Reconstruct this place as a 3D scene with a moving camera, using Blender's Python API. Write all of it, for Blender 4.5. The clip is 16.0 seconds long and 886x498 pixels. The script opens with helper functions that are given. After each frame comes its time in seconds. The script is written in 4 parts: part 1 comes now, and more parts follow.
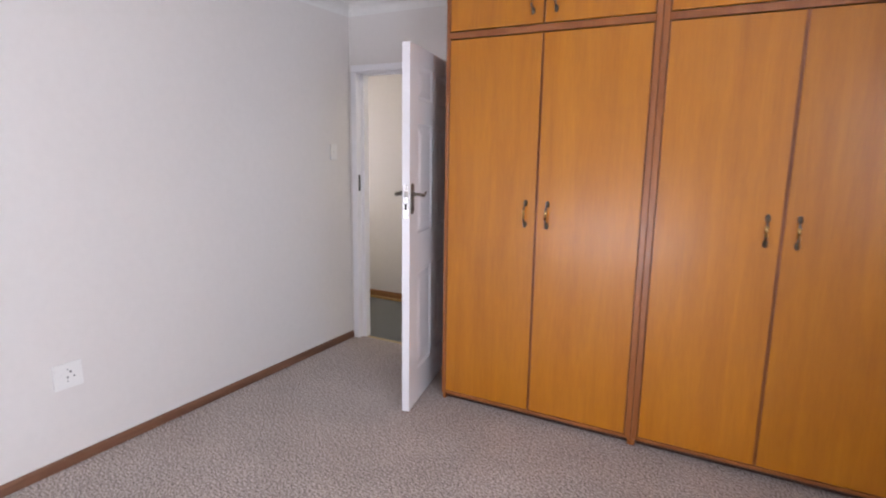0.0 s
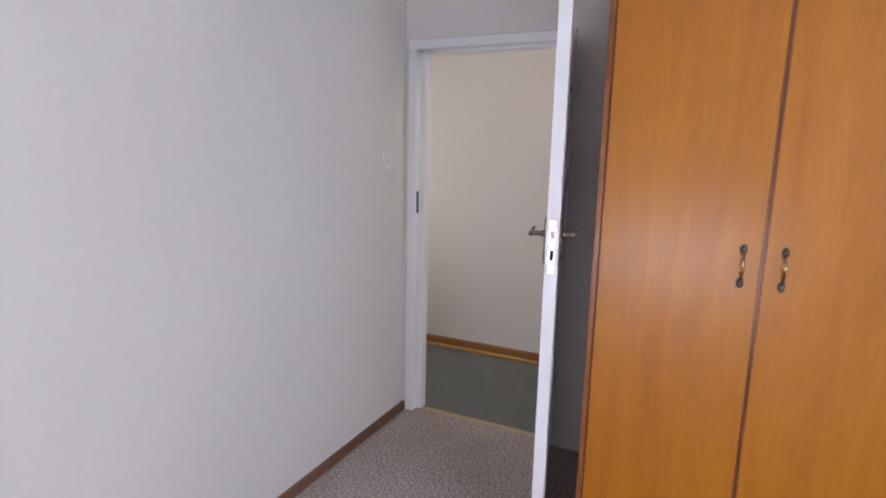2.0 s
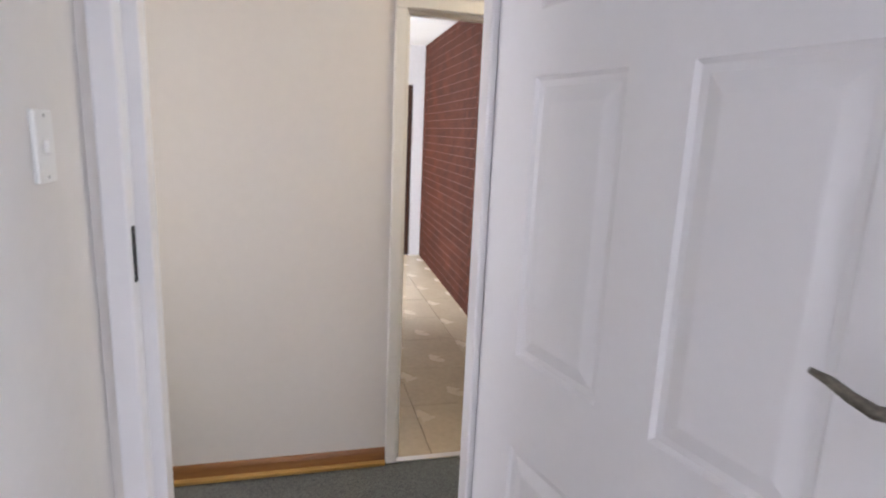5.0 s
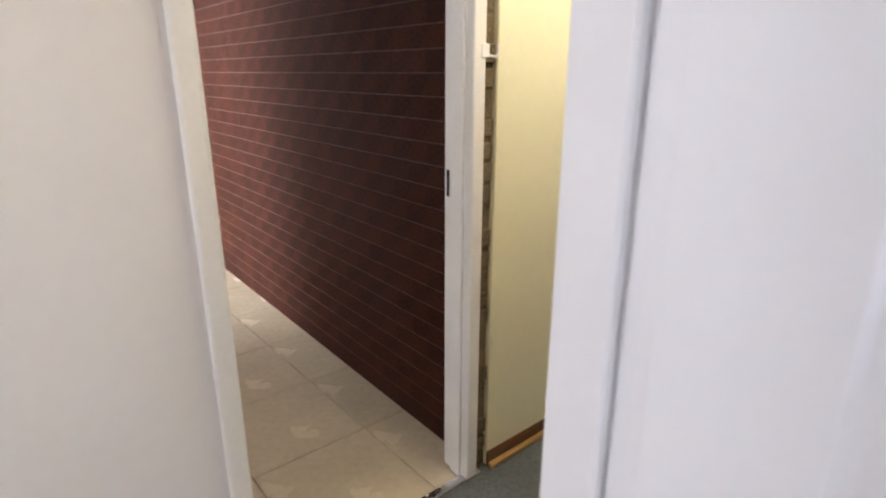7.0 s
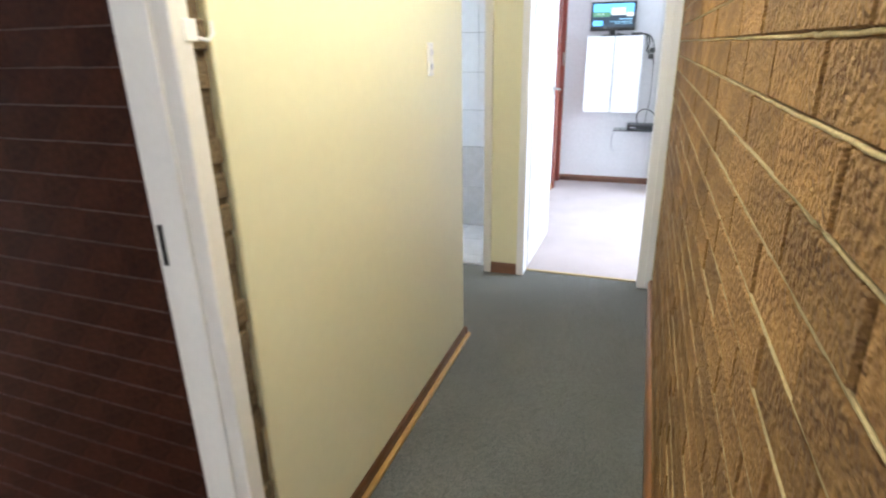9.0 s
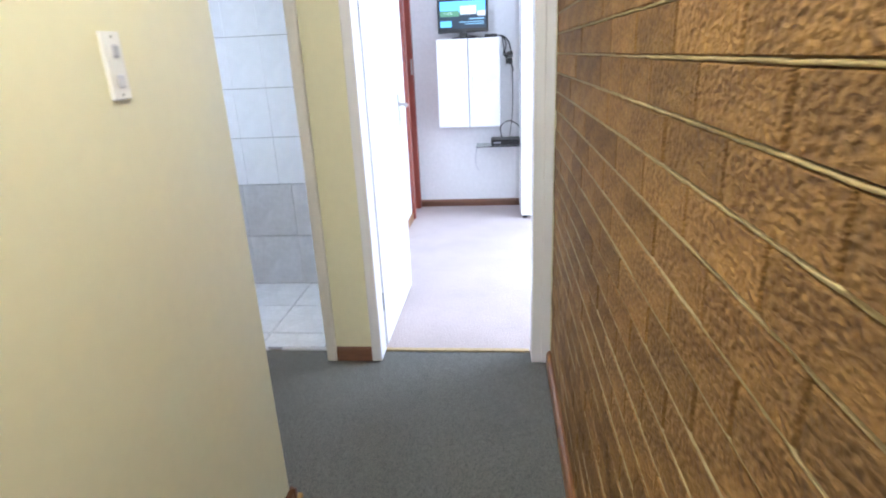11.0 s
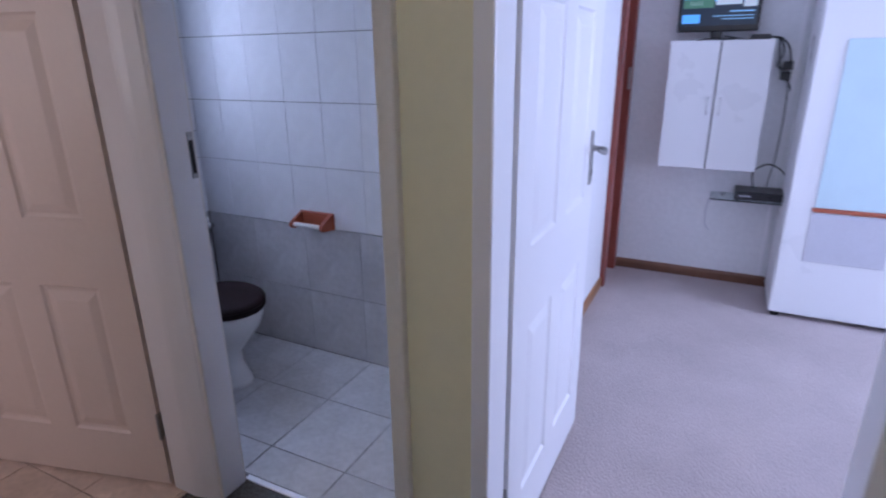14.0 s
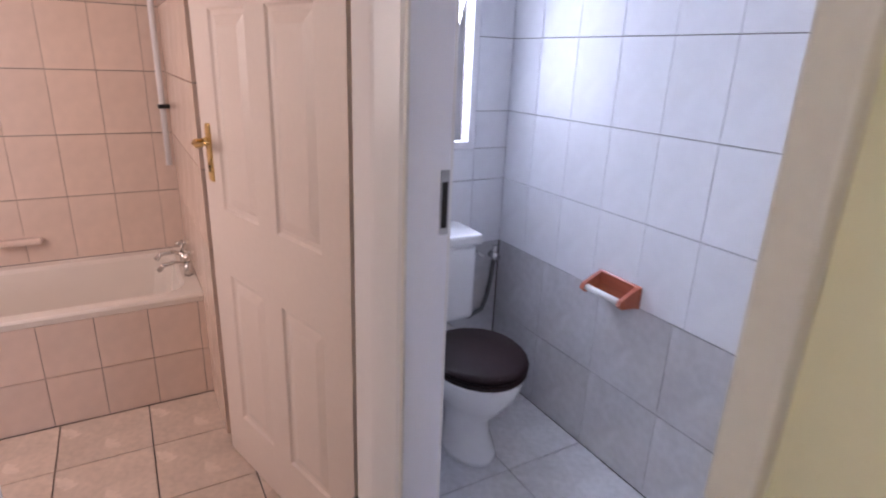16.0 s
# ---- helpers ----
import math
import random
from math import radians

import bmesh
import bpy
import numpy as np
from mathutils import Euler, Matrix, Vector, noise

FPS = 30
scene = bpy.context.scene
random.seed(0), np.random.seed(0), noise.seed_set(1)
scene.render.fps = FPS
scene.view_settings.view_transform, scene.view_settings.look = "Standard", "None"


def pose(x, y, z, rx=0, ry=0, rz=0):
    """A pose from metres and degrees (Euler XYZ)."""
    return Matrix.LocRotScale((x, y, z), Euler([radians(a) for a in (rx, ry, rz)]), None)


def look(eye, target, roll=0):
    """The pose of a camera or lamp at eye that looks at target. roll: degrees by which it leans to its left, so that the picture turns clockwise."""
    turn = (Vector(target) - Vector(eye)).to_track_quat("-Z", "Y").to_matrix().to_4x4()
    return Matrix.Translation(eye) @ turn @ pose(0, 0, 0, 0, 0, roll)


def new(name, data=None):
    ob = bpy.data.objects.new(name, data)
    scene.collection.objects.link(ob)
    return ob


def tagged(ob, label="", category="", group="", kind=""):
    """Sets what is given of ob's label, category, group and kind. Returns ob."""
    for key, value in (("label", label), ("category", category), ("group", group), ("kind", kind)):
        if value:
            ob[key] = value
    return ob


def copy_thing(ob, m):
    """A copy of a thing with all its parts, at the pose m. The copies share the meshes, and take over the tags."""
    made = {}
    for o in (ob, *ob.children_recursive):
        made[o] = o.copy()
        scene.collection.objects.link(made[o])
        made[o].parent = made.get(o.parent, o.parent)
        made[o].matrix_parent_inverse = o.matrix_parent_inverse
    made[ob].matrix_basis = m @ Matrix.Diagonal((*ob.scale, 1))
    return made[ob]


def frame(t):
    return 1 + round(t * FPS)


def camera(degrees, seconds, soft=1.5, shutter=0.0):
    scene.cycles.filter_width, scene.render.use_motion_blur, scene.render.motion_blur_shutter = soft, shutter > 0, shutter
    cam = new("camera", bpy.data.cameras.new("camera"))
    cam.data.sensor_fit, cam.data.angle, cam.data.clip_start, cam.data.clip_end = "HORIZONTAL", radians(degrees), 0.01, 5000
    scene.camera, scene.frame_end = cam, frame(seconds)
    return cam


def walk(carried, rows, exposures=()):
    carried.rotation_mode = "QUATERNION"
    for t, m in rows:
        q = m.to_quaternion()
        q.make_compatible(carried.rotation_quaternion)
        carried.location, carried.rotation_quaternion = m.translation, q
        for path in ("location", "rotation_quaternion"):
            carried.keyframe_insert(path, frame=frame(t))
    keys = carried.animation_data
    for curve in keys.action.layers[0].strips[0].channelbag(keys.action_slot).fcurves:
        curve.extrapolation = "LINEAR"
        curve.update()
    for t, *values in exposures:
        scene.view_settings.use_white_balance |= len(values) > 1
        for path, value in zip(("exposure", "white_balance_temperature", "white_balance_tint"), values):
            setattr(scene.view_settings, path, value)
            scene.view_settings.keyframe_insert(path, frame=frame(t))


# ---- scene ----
cam = camera(76.6, 16.0, soft=2.0, shutter=0.4)
PATH = [
    (0, (2.696, -3.438, 1.502), (1.75, -1.712, 1.146), 0.8),
    (0.5, (2.414, -3.292, 1.537), (1.458, -1.572, 1.177), 0.9),
    (1, (2.146, -3.122, 1.527), (1.191, -1.402, 1.169), 1.1),
    (1.5, (1.832, -2.917, 1.537), (0.905, -1.182, 1.178), 1.3),
    (2, (1.546, -2.717, 1.529), (0.694, -0.943, 1.174), 1.3),
    (2.5, (1.273, -2.517, 1.514), (0.685, -0.637, 1.168), 1.3),
    (3, (1.024, -2.239, 1.53), (0.675, -0.301, 1.183), 1.1),
    (3.5, (0.839, -1.989, 1.533), (0.661, -0.033, 1.159), 1.6),
    (4, (0.657, -1.737, 1.536), (0.692, 0.221, 1.127), 1.0),
    (4.2, (0.591, -1.636, 1.509), (0.733, 0.319, 1.11), 1.5),
    (6.3, (0.34, -0.588, 1.503), (1.265, 1.112, 0.998), 0.9),
    (6.5, (0.383, -0.469, 1.495), (1.39, 1.177, 0.969), 0.6),
    (6.9, (0.409, -0.285, 1.481), (1.6, 1.213, 0.899), 0.2),
    (7.2, (0.426, -0.126, 1.471), (1.736, 1.253, 0.849), 0.1),
    (7.5, (0.414, -0.013, 1.464), (1.872, 1.205, 0.838), 0.3),
    (7.6, (0.439, 0.018, 1.478), (1.919, 1.193, 0.825), -0.1),
    (8, (0.479, 0.117, 1.46), (2.081, 1.091, 0.81), -0.5),
    (8.5, (0.63, 0.211, 1.479), (2.317, 1.048, 0.804), -0.8),
    (9, (0.778, 0.256, 1.506), (2.548, 0.89, 0.826), -1.1),
    (9.5, (1.024, 0.335, 1.509), (2.849, 0.771, 0.818), -1.2),
    (9.7, (1.124, 0.368, 1.519), (2.966, 0.726, 0.826), -1.3),
    (11.8, (2.317, 0.336, 1.421), (4.195, 0.527, 0.76), -2.6),
    (12, (2.4, 0.353, 1.431), (4.277, 0.542, 0.766), -2.5),
    (12.5, (2.668, 0.374, 1.449), (4.539, 0.623, 0.788), -2.4),
    (13, (2.867, 0.397, 1.449), (4.7, 0.862, 0.8), -2.2),
    (13.5, (3.071, 0.467, 1.471), (4.841, 1.139, 0.827), -1.5),
    (14, (3.253, 0.519, 1.487), (4.943, 1.372, 0.845), -0.7),
    (14.5, (3.464, 0.557, 1.503), (4.986, 1.691, 0.874), 0.1),
    (15, (3.616, 0.635, 1.49), (4.94, 1.993, 0.856), 0.9),
    (15.5, (3.729, 0.801, 1.507), (4.864, 2.32, 0.87), 1.6),
    (16, (3.85, 0.956, 1.507), (4.801, 2.595, 0.868), 2.2),
]
walk(cam, [(t, look(eye, to, roll)) for t, eye, to, roll in PATH],
     exposures=[(0, 0.12, 6600, 18), (1.0, 0.02, 6450, 17), (2.4, -0.03, 6350, 17), (3.1, 0.14, 6350, 16), (4.2, 0.3, 6350, 15), (6.5, 0.6, 6350, 13), (7.2, 0.7, 6350, 12), (7.8, 0.82, 6300, 11), (8.5, 0.87, 6150, 9), (9.7, 0.95, 5850, 6),
                (12.0, 0.43, 5500, 17), (13.0, -0.25, 5250, 23), (14.0, -0.65, 5200, 28), (14.6, -0.5, 5350, 30), (15.2, -0.08, 5600, 29), (16, 0.26, 5850, 28)])

# ---- world, sun, lights ----
world = bpy.data.worlds.new("sky")
scene.world = world
world.use_nodes = True
wn = world.node_tree.nodes
sky = wn.new("ShaderNodeTexSky")
sky.sky_type, sky.sun_disc = "NISHITA", False
sky.sun_elevation, sky.sun_rotation = radians(29), radians(53)
world.node_tree.links.new(sky.outputs[0], wn["Background"].inputs[0])
wn["Background"].inputs[1].default_value = 0.1
sun = new("sun", bpy.data.lights.new("sun", "SUN"))
sun.data.energy, sun.data.angle, sun.data.color = 3.0, radians(0.5), (1.0, 0.95, 0.88)
sun.matrix_world = look((0, 0, 10), (-0.72, -0.55, 9.5))


def area_lamp(name, eye, to, w, h, power, color):
    ob = new(name, bpy.data.lights.new(name, "AREA"))
    ob.data.shape, ob.data.size, ob.data.size_y = "RECTANGLE", w, h
    ob.data.energy, ob.data.color = power, color
    ob.matrix_world = look(eye, to)
    return ob


DAY = (0.86, 0.93, 1.0)
# bedroom daylight from an unseen window, placed to suit the wall and wardrobe
area_lamp("window_light_bedroom", (3.70, -3.0, 1.5), (0, -3.0, 1.1), 1.55, 1.15, 48, (0.79, 0.89, 1.0))
# added low lamp, only for the gloss highlight on the wardrobe doors
area_lamp("window_light_bedroom_low", (1.25, -4.82, 0.45), (1.25, 0, 0.45), 1.6, 0.62, 16, (0.86, 0.9, 1.0))
area_lamp("window_light_second_bedroom", (6.0, -2.36, 1.55), (6.0, 1, 1.2), 1.9, 1.2, 104, (0.82, 0.9, 1.0))
area_lamp("window_light_toilet", (4.96, 3.26, 1.6), (4.96, 1.6, 0.9), 0.5, 0.8, 15.5, (0.82, 0.91, 1.0))
# added warm lamp for the bathroom's peach light, whose source is unknown
area_lamp("window_light_bathroom", (2.46, 3.0, 1.6), (5, 3.0, 0.9), 0.8, 0.8, 13, (1.0, 0.85, 0.68))
area_lamp("window_light_passage", (0.25, 5.64, 1.62), (0.9, 1.5, 0.8), 0.8, 1.2, 14, DAY)
area_lamp("window_light_living", (-2.38, 4.6, 1.2), (1, 4.6, 1.0), 1.9, 2.0, 260, DAY)
# fill lamp added at the unseen hall end to brighten the hall wall
area_lamp("window_light_hall", (-1.44, 0.62, 1.45), (1.0, 0.7, 1.2), 0.5, 1.1, 8.5, (0.95, 0.93, 1.0))
# two added bulbs, spaced to light the corridor evenly and miss the bathroom jamb
for bulb_x, watts in ((1.75, 14.5), (2.6, 15.5)):
    bulb = new("corridor_bulb", bpy.data.lights.new("corridor_bulb", "POINT"))
    bulb.data.energy, bulb.data.color, bulb.data.shadow_soft_size = watts, (0.97, 0.96, 0.79), 0.12
    bulb.location = (bulb_x, 0.4, 2.27)


# ---- materials ----
def material(name, color, rough=0.6, metal=0.0, vary=0.08, scale=6.0, fine=60.0, bump=0.0, bump_scale=80.0,
             coat=0.0, spec=0.5, tint=None, piece=0.0, stretch=(1, 1, 1), rough_vary=0.1):
    """A surface whose colour drifts at two scales, with uneven gloss and fine relief."""
    m = bpy.data.materials.new(name)
    m.use_nodes = True
    n, l = m.node_tree.nodes, m.node_tree.links
    b = n["Principled BSDF"]
    tc = n.new("ShaderNodeTexCoord")
    mp = n.new("ShaderNodeMapping")
    mp.inputs["Scale"].default_value = stretch
    l.new(tc.outputs["Object"], mp.inputs[0])
    big, small = n.new("ShaderNodeTexNoise"), n.new("ShaderNodeTexNoise")
    big.inputs["Scale"].default_value, small.inputs["Scale"].default_value = scale, fine
    big.inputs["Detail"].default_value, small.inputs["Detail"].default_value = 4, 3
    l.new(mp.outputs[0], big.inputs["Vector"]), l.new(mp.outputs[0], small.inputs["Vector"])
    add = n.new("ShaderNodeMath")
    add.operation = "ADD"
    l.new(big.outputs[0], add.inputs[0]), l.new(small.outputs[0], add.inputs[1])
    ramp = n.new("ShaderNodeMapRange")
    ramp.inputs[1].default_value, ramp.inputs[2].default_value = 0.7, 1.3
    l.new(add.outputs[0], ramp.inputs[0])
    mix = n.new("ShaderNodeMix")
    mix.data_type = "RGBA"
    lo = tint if tint else tuple(c * (1 - vary * 2) for c in color)
    hi = tuple(min(1, c * (1 + vary)) for c in color)
    mix.inputs[6].default_value, mix.inputs[7].default_value = (*lo, 1), (*hi, 1)
    l.new(ramp.outputs[0], mix.inputs[0])
    out = mix.outputs[2]
    if piece:
        info = n.new("ShaderNodeObjectInfo")
        geo = n.new("ShaderNodeNewGeometry")
        both = n.new("ShaderNodeMath")
        both.operation = "ADD"
        l.new(info.outputs["Random"], both.inputs[0]), l.new(geo.outputs["Random Per Island"], both.inputs[1])
        frac = n.new("ShaderNodeMath")
        frac.operation = "FRACT"
        l.new(both.outputs[0], frac.inputs[0])
        val = n.new("ShaderNodeMapRange")
        val.inputs[3].default_value, val.inputs[4].default_value = 1 - piece, 1 + piece
        l.new(frac.outputs[0], val.inputs[0])
        hsv = n.new("ShaderNodeHueSaturation")
        l.new(val.outputs[0], hsv.inputs["Value"]), l.new(out, hsv.inputs["Color"])
        out = hsv.outputs[0]
    l.new(out, b.inputs["Base Color"])
    rr = n.new("ShaderNodeMapRange")
    rr.inputs[3].default_value, rr.inputs[4].default_value = max(0.02, rough - rough_vary), min(1, rough + rough_vary)
    l.new(big.outputs[0], rr.inputs[0])
    l.new(rr.outputs[0], b.inputs["Roughness"])
    b.inputs["Metallic"].default_value = metal
    b.inputs["Specular IOR Level"].default_value = spec
    b.inputs["Coat Weight"].default_value = coat
    b.inputs["Coat Roughness"].default_value = 0.12
    if bump:
        bn = n.new("ShaderNodeTexNoise")
        bn.inputs["Scale"].default_value, bn.inputs["Detail"].default_value = bump_scale, 5
        l.new(mp.outputs[0], bn.inputs["Vector"])
        bp = n.new("ShaderNodeBump")
        bp.inputs["Strength"].default_value, bp.inputs["Distance"].default_value = 1.0, bump
        l.new(bn.outputs[0], bp.inputs["Height"])
        l.new(bp.outputs[0], b.inputs["Normal"])
    return m


def carpet_material(name, dark, light, rib=0.0):
    m = bpy.data.materials.new(name)
    m.use_nodes = True
    n, l = m.node_tree.nodes, m.node_tree.links
    b = n["Principled BSDF"]
    tc = n.new("ShaderNodeTexCoord")
    tuft, patch = n.new("ShaderNodeTexNoise"), n.new("ShaderNodeTexNoise")
    tuft.inputs["Scale"].default_value, tuft.inputs["Detail"].default_value = 105 if not rib else 150, 2
    patch.inputs["Scale"].default_value, patch.inputs["Detail"].default_value = 3.0, 4
    for x in (tuft, patch):
        l.new(tc.outputs["Object"], x.inputs["Vector"])
    ramp = n.new("ShaderNodeValToRGB")
    ramp.color_ramp.elements[0].position, ramp.color_ramp.elements[1].position = 0.36, 0.64
    ramp.color_ramp.elements[0].color, ramp.color_ramp.elements[1].color = (*dark, 1), (*light, 1)
    l.new(tuft.outputs[0], ramp.inputs[0])
    val = n.new("ShaderNodeMapRange")
    val.inputs[3].default_value, val.inputs[4].default_value = 0.8, 1.2
    l.new(patch.outputs[0], val.inputs[0])
    hsv = n.new("ShaderNodeHueSaturation")
    l.new(ramp.outputs[0], hsv.inputs["Color"]), l.new(val.outputs[0], hsv.inputs["Value"])
    out, height = hsv.outputs[0], tuft.outputs[0]
    if rib:
        wave = n.new("ShaderNodeTexWave")
        wave.bands_direction = "X"
        wave.inputs["Scale"].default_value, wave.inputs["Distortion"].default_value = rib, 0.4
        wave.inputs["Detail"].default_value = 1
        l.new(tc.outputs["Object"], wave.inputs["Vector"])
        v2 = n.new("ShaderNodeMapRange")
        v2.inputs[3].default_value, v2.inputs[4].default_value = 0.7, 1.25
        l.new(wave.outputs["Fac"], v2.inputs[0])
        h2 = n.new("ShaderNodeHueSaturation")
        l.new(out, h2.inputs["Color"]), l.new(v2.outputs[0], h2.inputs["Value"])
        out, height = h2.outputs[0], wave.outputs["Fac"]
    l.new(out, b.inputs["Base Color"])
    b.inputs["Roughness"].default_value = 1.0
    b.inputs["Specular IOR Level"].default_value = 0.1
    b.inputs["Sheen Weight"].default_value = 0.25
    bp = n.new("ShaderNodeBump")
    bp.inputs["Distance"].default_value = 0.006 if not rib else 0.002
    l.new(height, bp.inputs["Height"]), l.new(bp.outputs[0], b.inputs["Normal"])
    return m


def wood_material(name, dark, light, along="z", rough=0.3, coat=0.5, scale=3.0, contrast=1.0, piece=0.0, warp=0.0):
    """Varnished wood: long figure along one axis, fine pores, blotches; warp bows the gloss of a thin panel."""
    m = bpy.data.materials.new(name)
    m.use_nodes = True
    n, l = m.node_tree.nodes, m.node_tree.links
    b = n["Principled BSDF"]
    tc = n.new("ShaderNodeTexCoord")
    maps = []
    for k in (1.0, 9.0, 0.5):
        mp = n.new("ShaderNodeMapping")
        s = [k * 4.0] * 3
        s["xyz".index(along)] = k * (0.35 if k != 0.5 else 3.0)
        mp.inputs["Scale"].default_value = s
        l.new(tc.outputs["Object"], mp.inputs[0])
        t = n.new("ShaderNodeTexNoise")
        t.inputs["Scale"].default_value, t.inputs["Detail"].default_value = scale, 6
        t.inputs["Distortion"].default_value = 0.6
        l.new(mp.outputs[0], t.inputs["Vector"])
        maps.append(t)
    a1 = n.new("ShaderNodeMix")
    a1.inputs[0].default_value = 0.35
    l.new(maps[0].outputs[0], a1.inputs[2]), l.new(maps[1].outputs[0], a1.inputs[3])
    a2 = n.new("ShaderNodeMix")
    a2.inputs[0].default_value = 0.1
    l.new(a1.outputs[0], a2.inputs[2]), l.new(maps[2].outputs[0], a2.inputs[3])
    ramp = n.new("ShaderNodeValToRGB")
    ramp.color_ramp.elements[0].position = 0.5 - 0.17 / contrast
    ramp.color_ramp.elements[1].position = 0.5 + 0.17 / contrast
    ramp.color_ramp.elements[0].color, ramp.color_ramp.elements[1].color = (*dark, 1), (*light, 1)
    l.new(a2.outputs[0], ramp.inputs[0])
    out = ramp.outputs[0]
    if piece:
        info = n.new("ShaderNodeObjectInfo")
        val = n.new("ShaderNodeMapRange")
        val.inputs[3].default_value, val.inputs[4].default_value = 1 - piece, 1 + piece
        l.new(info.outputs["Random"], val.inputs[0])
        hsv = n.new("ShaderNodeHueSaturation")
        l.new(val.outputs[0], hsv.inputs["Value"]), l.new(out, hsv.inputs["Color"])
        out = hsv.outputs[0]
    l.new(out, b.inputs["Base Color"])
    rr = n.new("ShaderNodeMapRange")
    rr.inputs[3].default_value, rr.inputs[4].default_value = rough - 0.08, rough + 0.1
    l.new(maps[2].outputs[0], rr.inputs[0]), l.new(rr.outputs[0], b.inputs["Roughness"])
    b.inputs["Coat Weight"].default_value, b.inputs["Coat Roughness"].default_value = coat, 0.22
    bp = n.new("ShaderNodeBump")
    bp.inputs["Distance"].default_value, bp.inputs["Strength"].default_value = 0.0012, 0.35
    l.new(maps[0].outputs[0], bp.inputs["Height"]), l.new(bp.outputs[0], b.inputs["Normal"])
    if warp:
        bow = n.new("ShaderNodeTexNoise")
        bow.inputs["Scale"].default_value, bow.inputs["Detail"].default_value = 3.0, 1
        l.new(tc.outputs["Object"], bow.inputs["Vector"])
        bb = n.new("ShaderNodeBump")
        bb.inputs["Distance"].default_value = warp
        l.new(bow.outputs[0], bb.inputs["Height"]), l.new(bb.outputs[0], bp.inputs["Normal"])
        l.new(bb.outputs[0], b.inputs["Coat Normal"])
    return m


CREAM = material("cream_wall_paint", (0.73, 0.695, 0.67), 0.55, vary=0.012, scale=1.5, fine=25, bump=0.0005, bump_scale=60)
HALLCREAM = material("yellow_cream_wall_paint", (0.78, 0.74, 0.52), 0.5, vary=0.015, scale=1.5, fine=25, bump=0.0005, bump_scale=60)
WHITEWALL = material("white_wall_paint", (0.8, 0.8, 0.82), 0.6, vary=0.03, scale=2, fine=30, bump=0.0025, bump_scale=45)
CEILING = material("ceiling_paint", (0.8, 0.79, 0.77), 0.7, vary=0.02, scale=2, fine=30)
GLOSS = material("white_enamel_paint", (0.84, 0.83, 0.855), 0.32, vary=0.006, scale=4, fine=50, bump=0.0003, bump_scale=60, rough_vary=0.03)
FRAMEPAINT = material("door_frame_enamel", (0.8, 0.775, 0.74), 0.3, vary=0.02, scale=5, fine=60, bump=0.0004, bump_scale=60, rough_vary=0.05)
DOORPAINT = material("cream_door_paint", (0.8, 0.69, 0.62), 0.4, vary=0.012, scale=4, fine=50, bump=0.0003, bump_scale=60, rough_vary=0.04)
BEDCARPET = carpet_material("beige_loop_carpet", (0.13, 0.09, 0.075), (0.66, 0.57, 0.52))
HALLCARPET = carpet_material("grey_ribbed_carpet", (0.077, 0.08, 0.077), (0.168, 0.174, 0.169), rib=42)
SECONDCARPET = carpet_material("mauve_beige_carpet", (0.43, 0.365, 0.36), (0.485, 0.41, 0.405))
VENEER = wood_material("orange_varnished_veneer", (0.42, 0.13, 0.003), (0.60, 0.222, 0.006), "z", 0.36, 0.4, 3.2, 0.75, 0.05, 0.002)
STILEWOOD = wood_material("red_brown_varnished_wood", (0.24, 0.07, 0.017), (0.40, 0.135, 0.033), "z", 0.32, 0.4)
SKIRT = wood_material("brown_skirting_wood", (0.10, 0.04, 0.02), (0.24, 0.11, 0.06), "y", 0.4, 0.2)
SKIRTX = wood_material("golden_brown_skirting_wood", (0.17, 0.065, 0.018), (0.36, 0.16, 0.05), "x", 0.4, 0.2)
BEAD = wood_material("golden_bead_wood", (0.30, 0.16, 0.035), (0.5, 0.3, 0.09), "x", 0.4, 0.2)
SKIRTDARK = wood_material("dark_brown_skirting_wood", (0.07, 0.025, 0.008), (0.16, 0.065, 0.02), "x", 0.4, 0.2)
BROWNFRAME = wood_material("red_brown_frame_wood", (0.16, 0.03, 0.02), (0.30, 0.075, 0.05), "z", 0.35, 0.3)
HOLDER = wood_material("reddish_pine", (0.30, 0.06, 0.025), (0.48, 0.13, 0.06), "y", 0.35, 0.4)
SEATWOOD = wood_material("dark_mahogany", (0.012, 0.004, 0.005), (0.02, 0.007, 0.008), "y", 0.5, 0.0)
SEATWOOD.node_tree.nodes["Principled BSDF"].inputs["Specular IOR Level"].default_value = 0.2
DARKWOOD = wood_material("dark_brown_wood", (0.03, 0.014, 0.01), (0.07, 0.03, 0.02), "z", 0.4, 0.2)
BRICK = material("rustic_brown_brick", (0.325, 0.178, 0.054), 0.85, vary=0.2, scale=9, fine=110, bump=0.018, bump_scale=120, spec=0.3,
                 tint=(0.15, 0.073, 0.025), piece=0.24)
REDBRICK = material("dark_red_brick", (0.062, 0.02, 0.0115), 0.8, vary=0.2, scale=6, fine=70, bump=0.0015, bump_scale=60, spec=0.06,
                    tint=(0.028, 0.0095, 0.006), piece=0.1)
MORTAR = material("pale_mortar", (0.43, 0.33, 0.17), 0.95, vary=0.15, scale=20, fine=150, bump=0.003, bump_scale=180, spec=0.2)
ROUGHEDGE = material("rough_unplastered_edge", (0.17, 0.125, 0.075), 0.95, vary=0.3, scale=15, fine=120, bump=0.006, bump_scale=120, spec=0.2)
REDMORTAR = material("pinkish_mortar", (0.125, 0.076, 0.063), 0.95, vary=0.2, scale=20, fine=150, bump=0.003, bump_scale=180, spec=0.2)
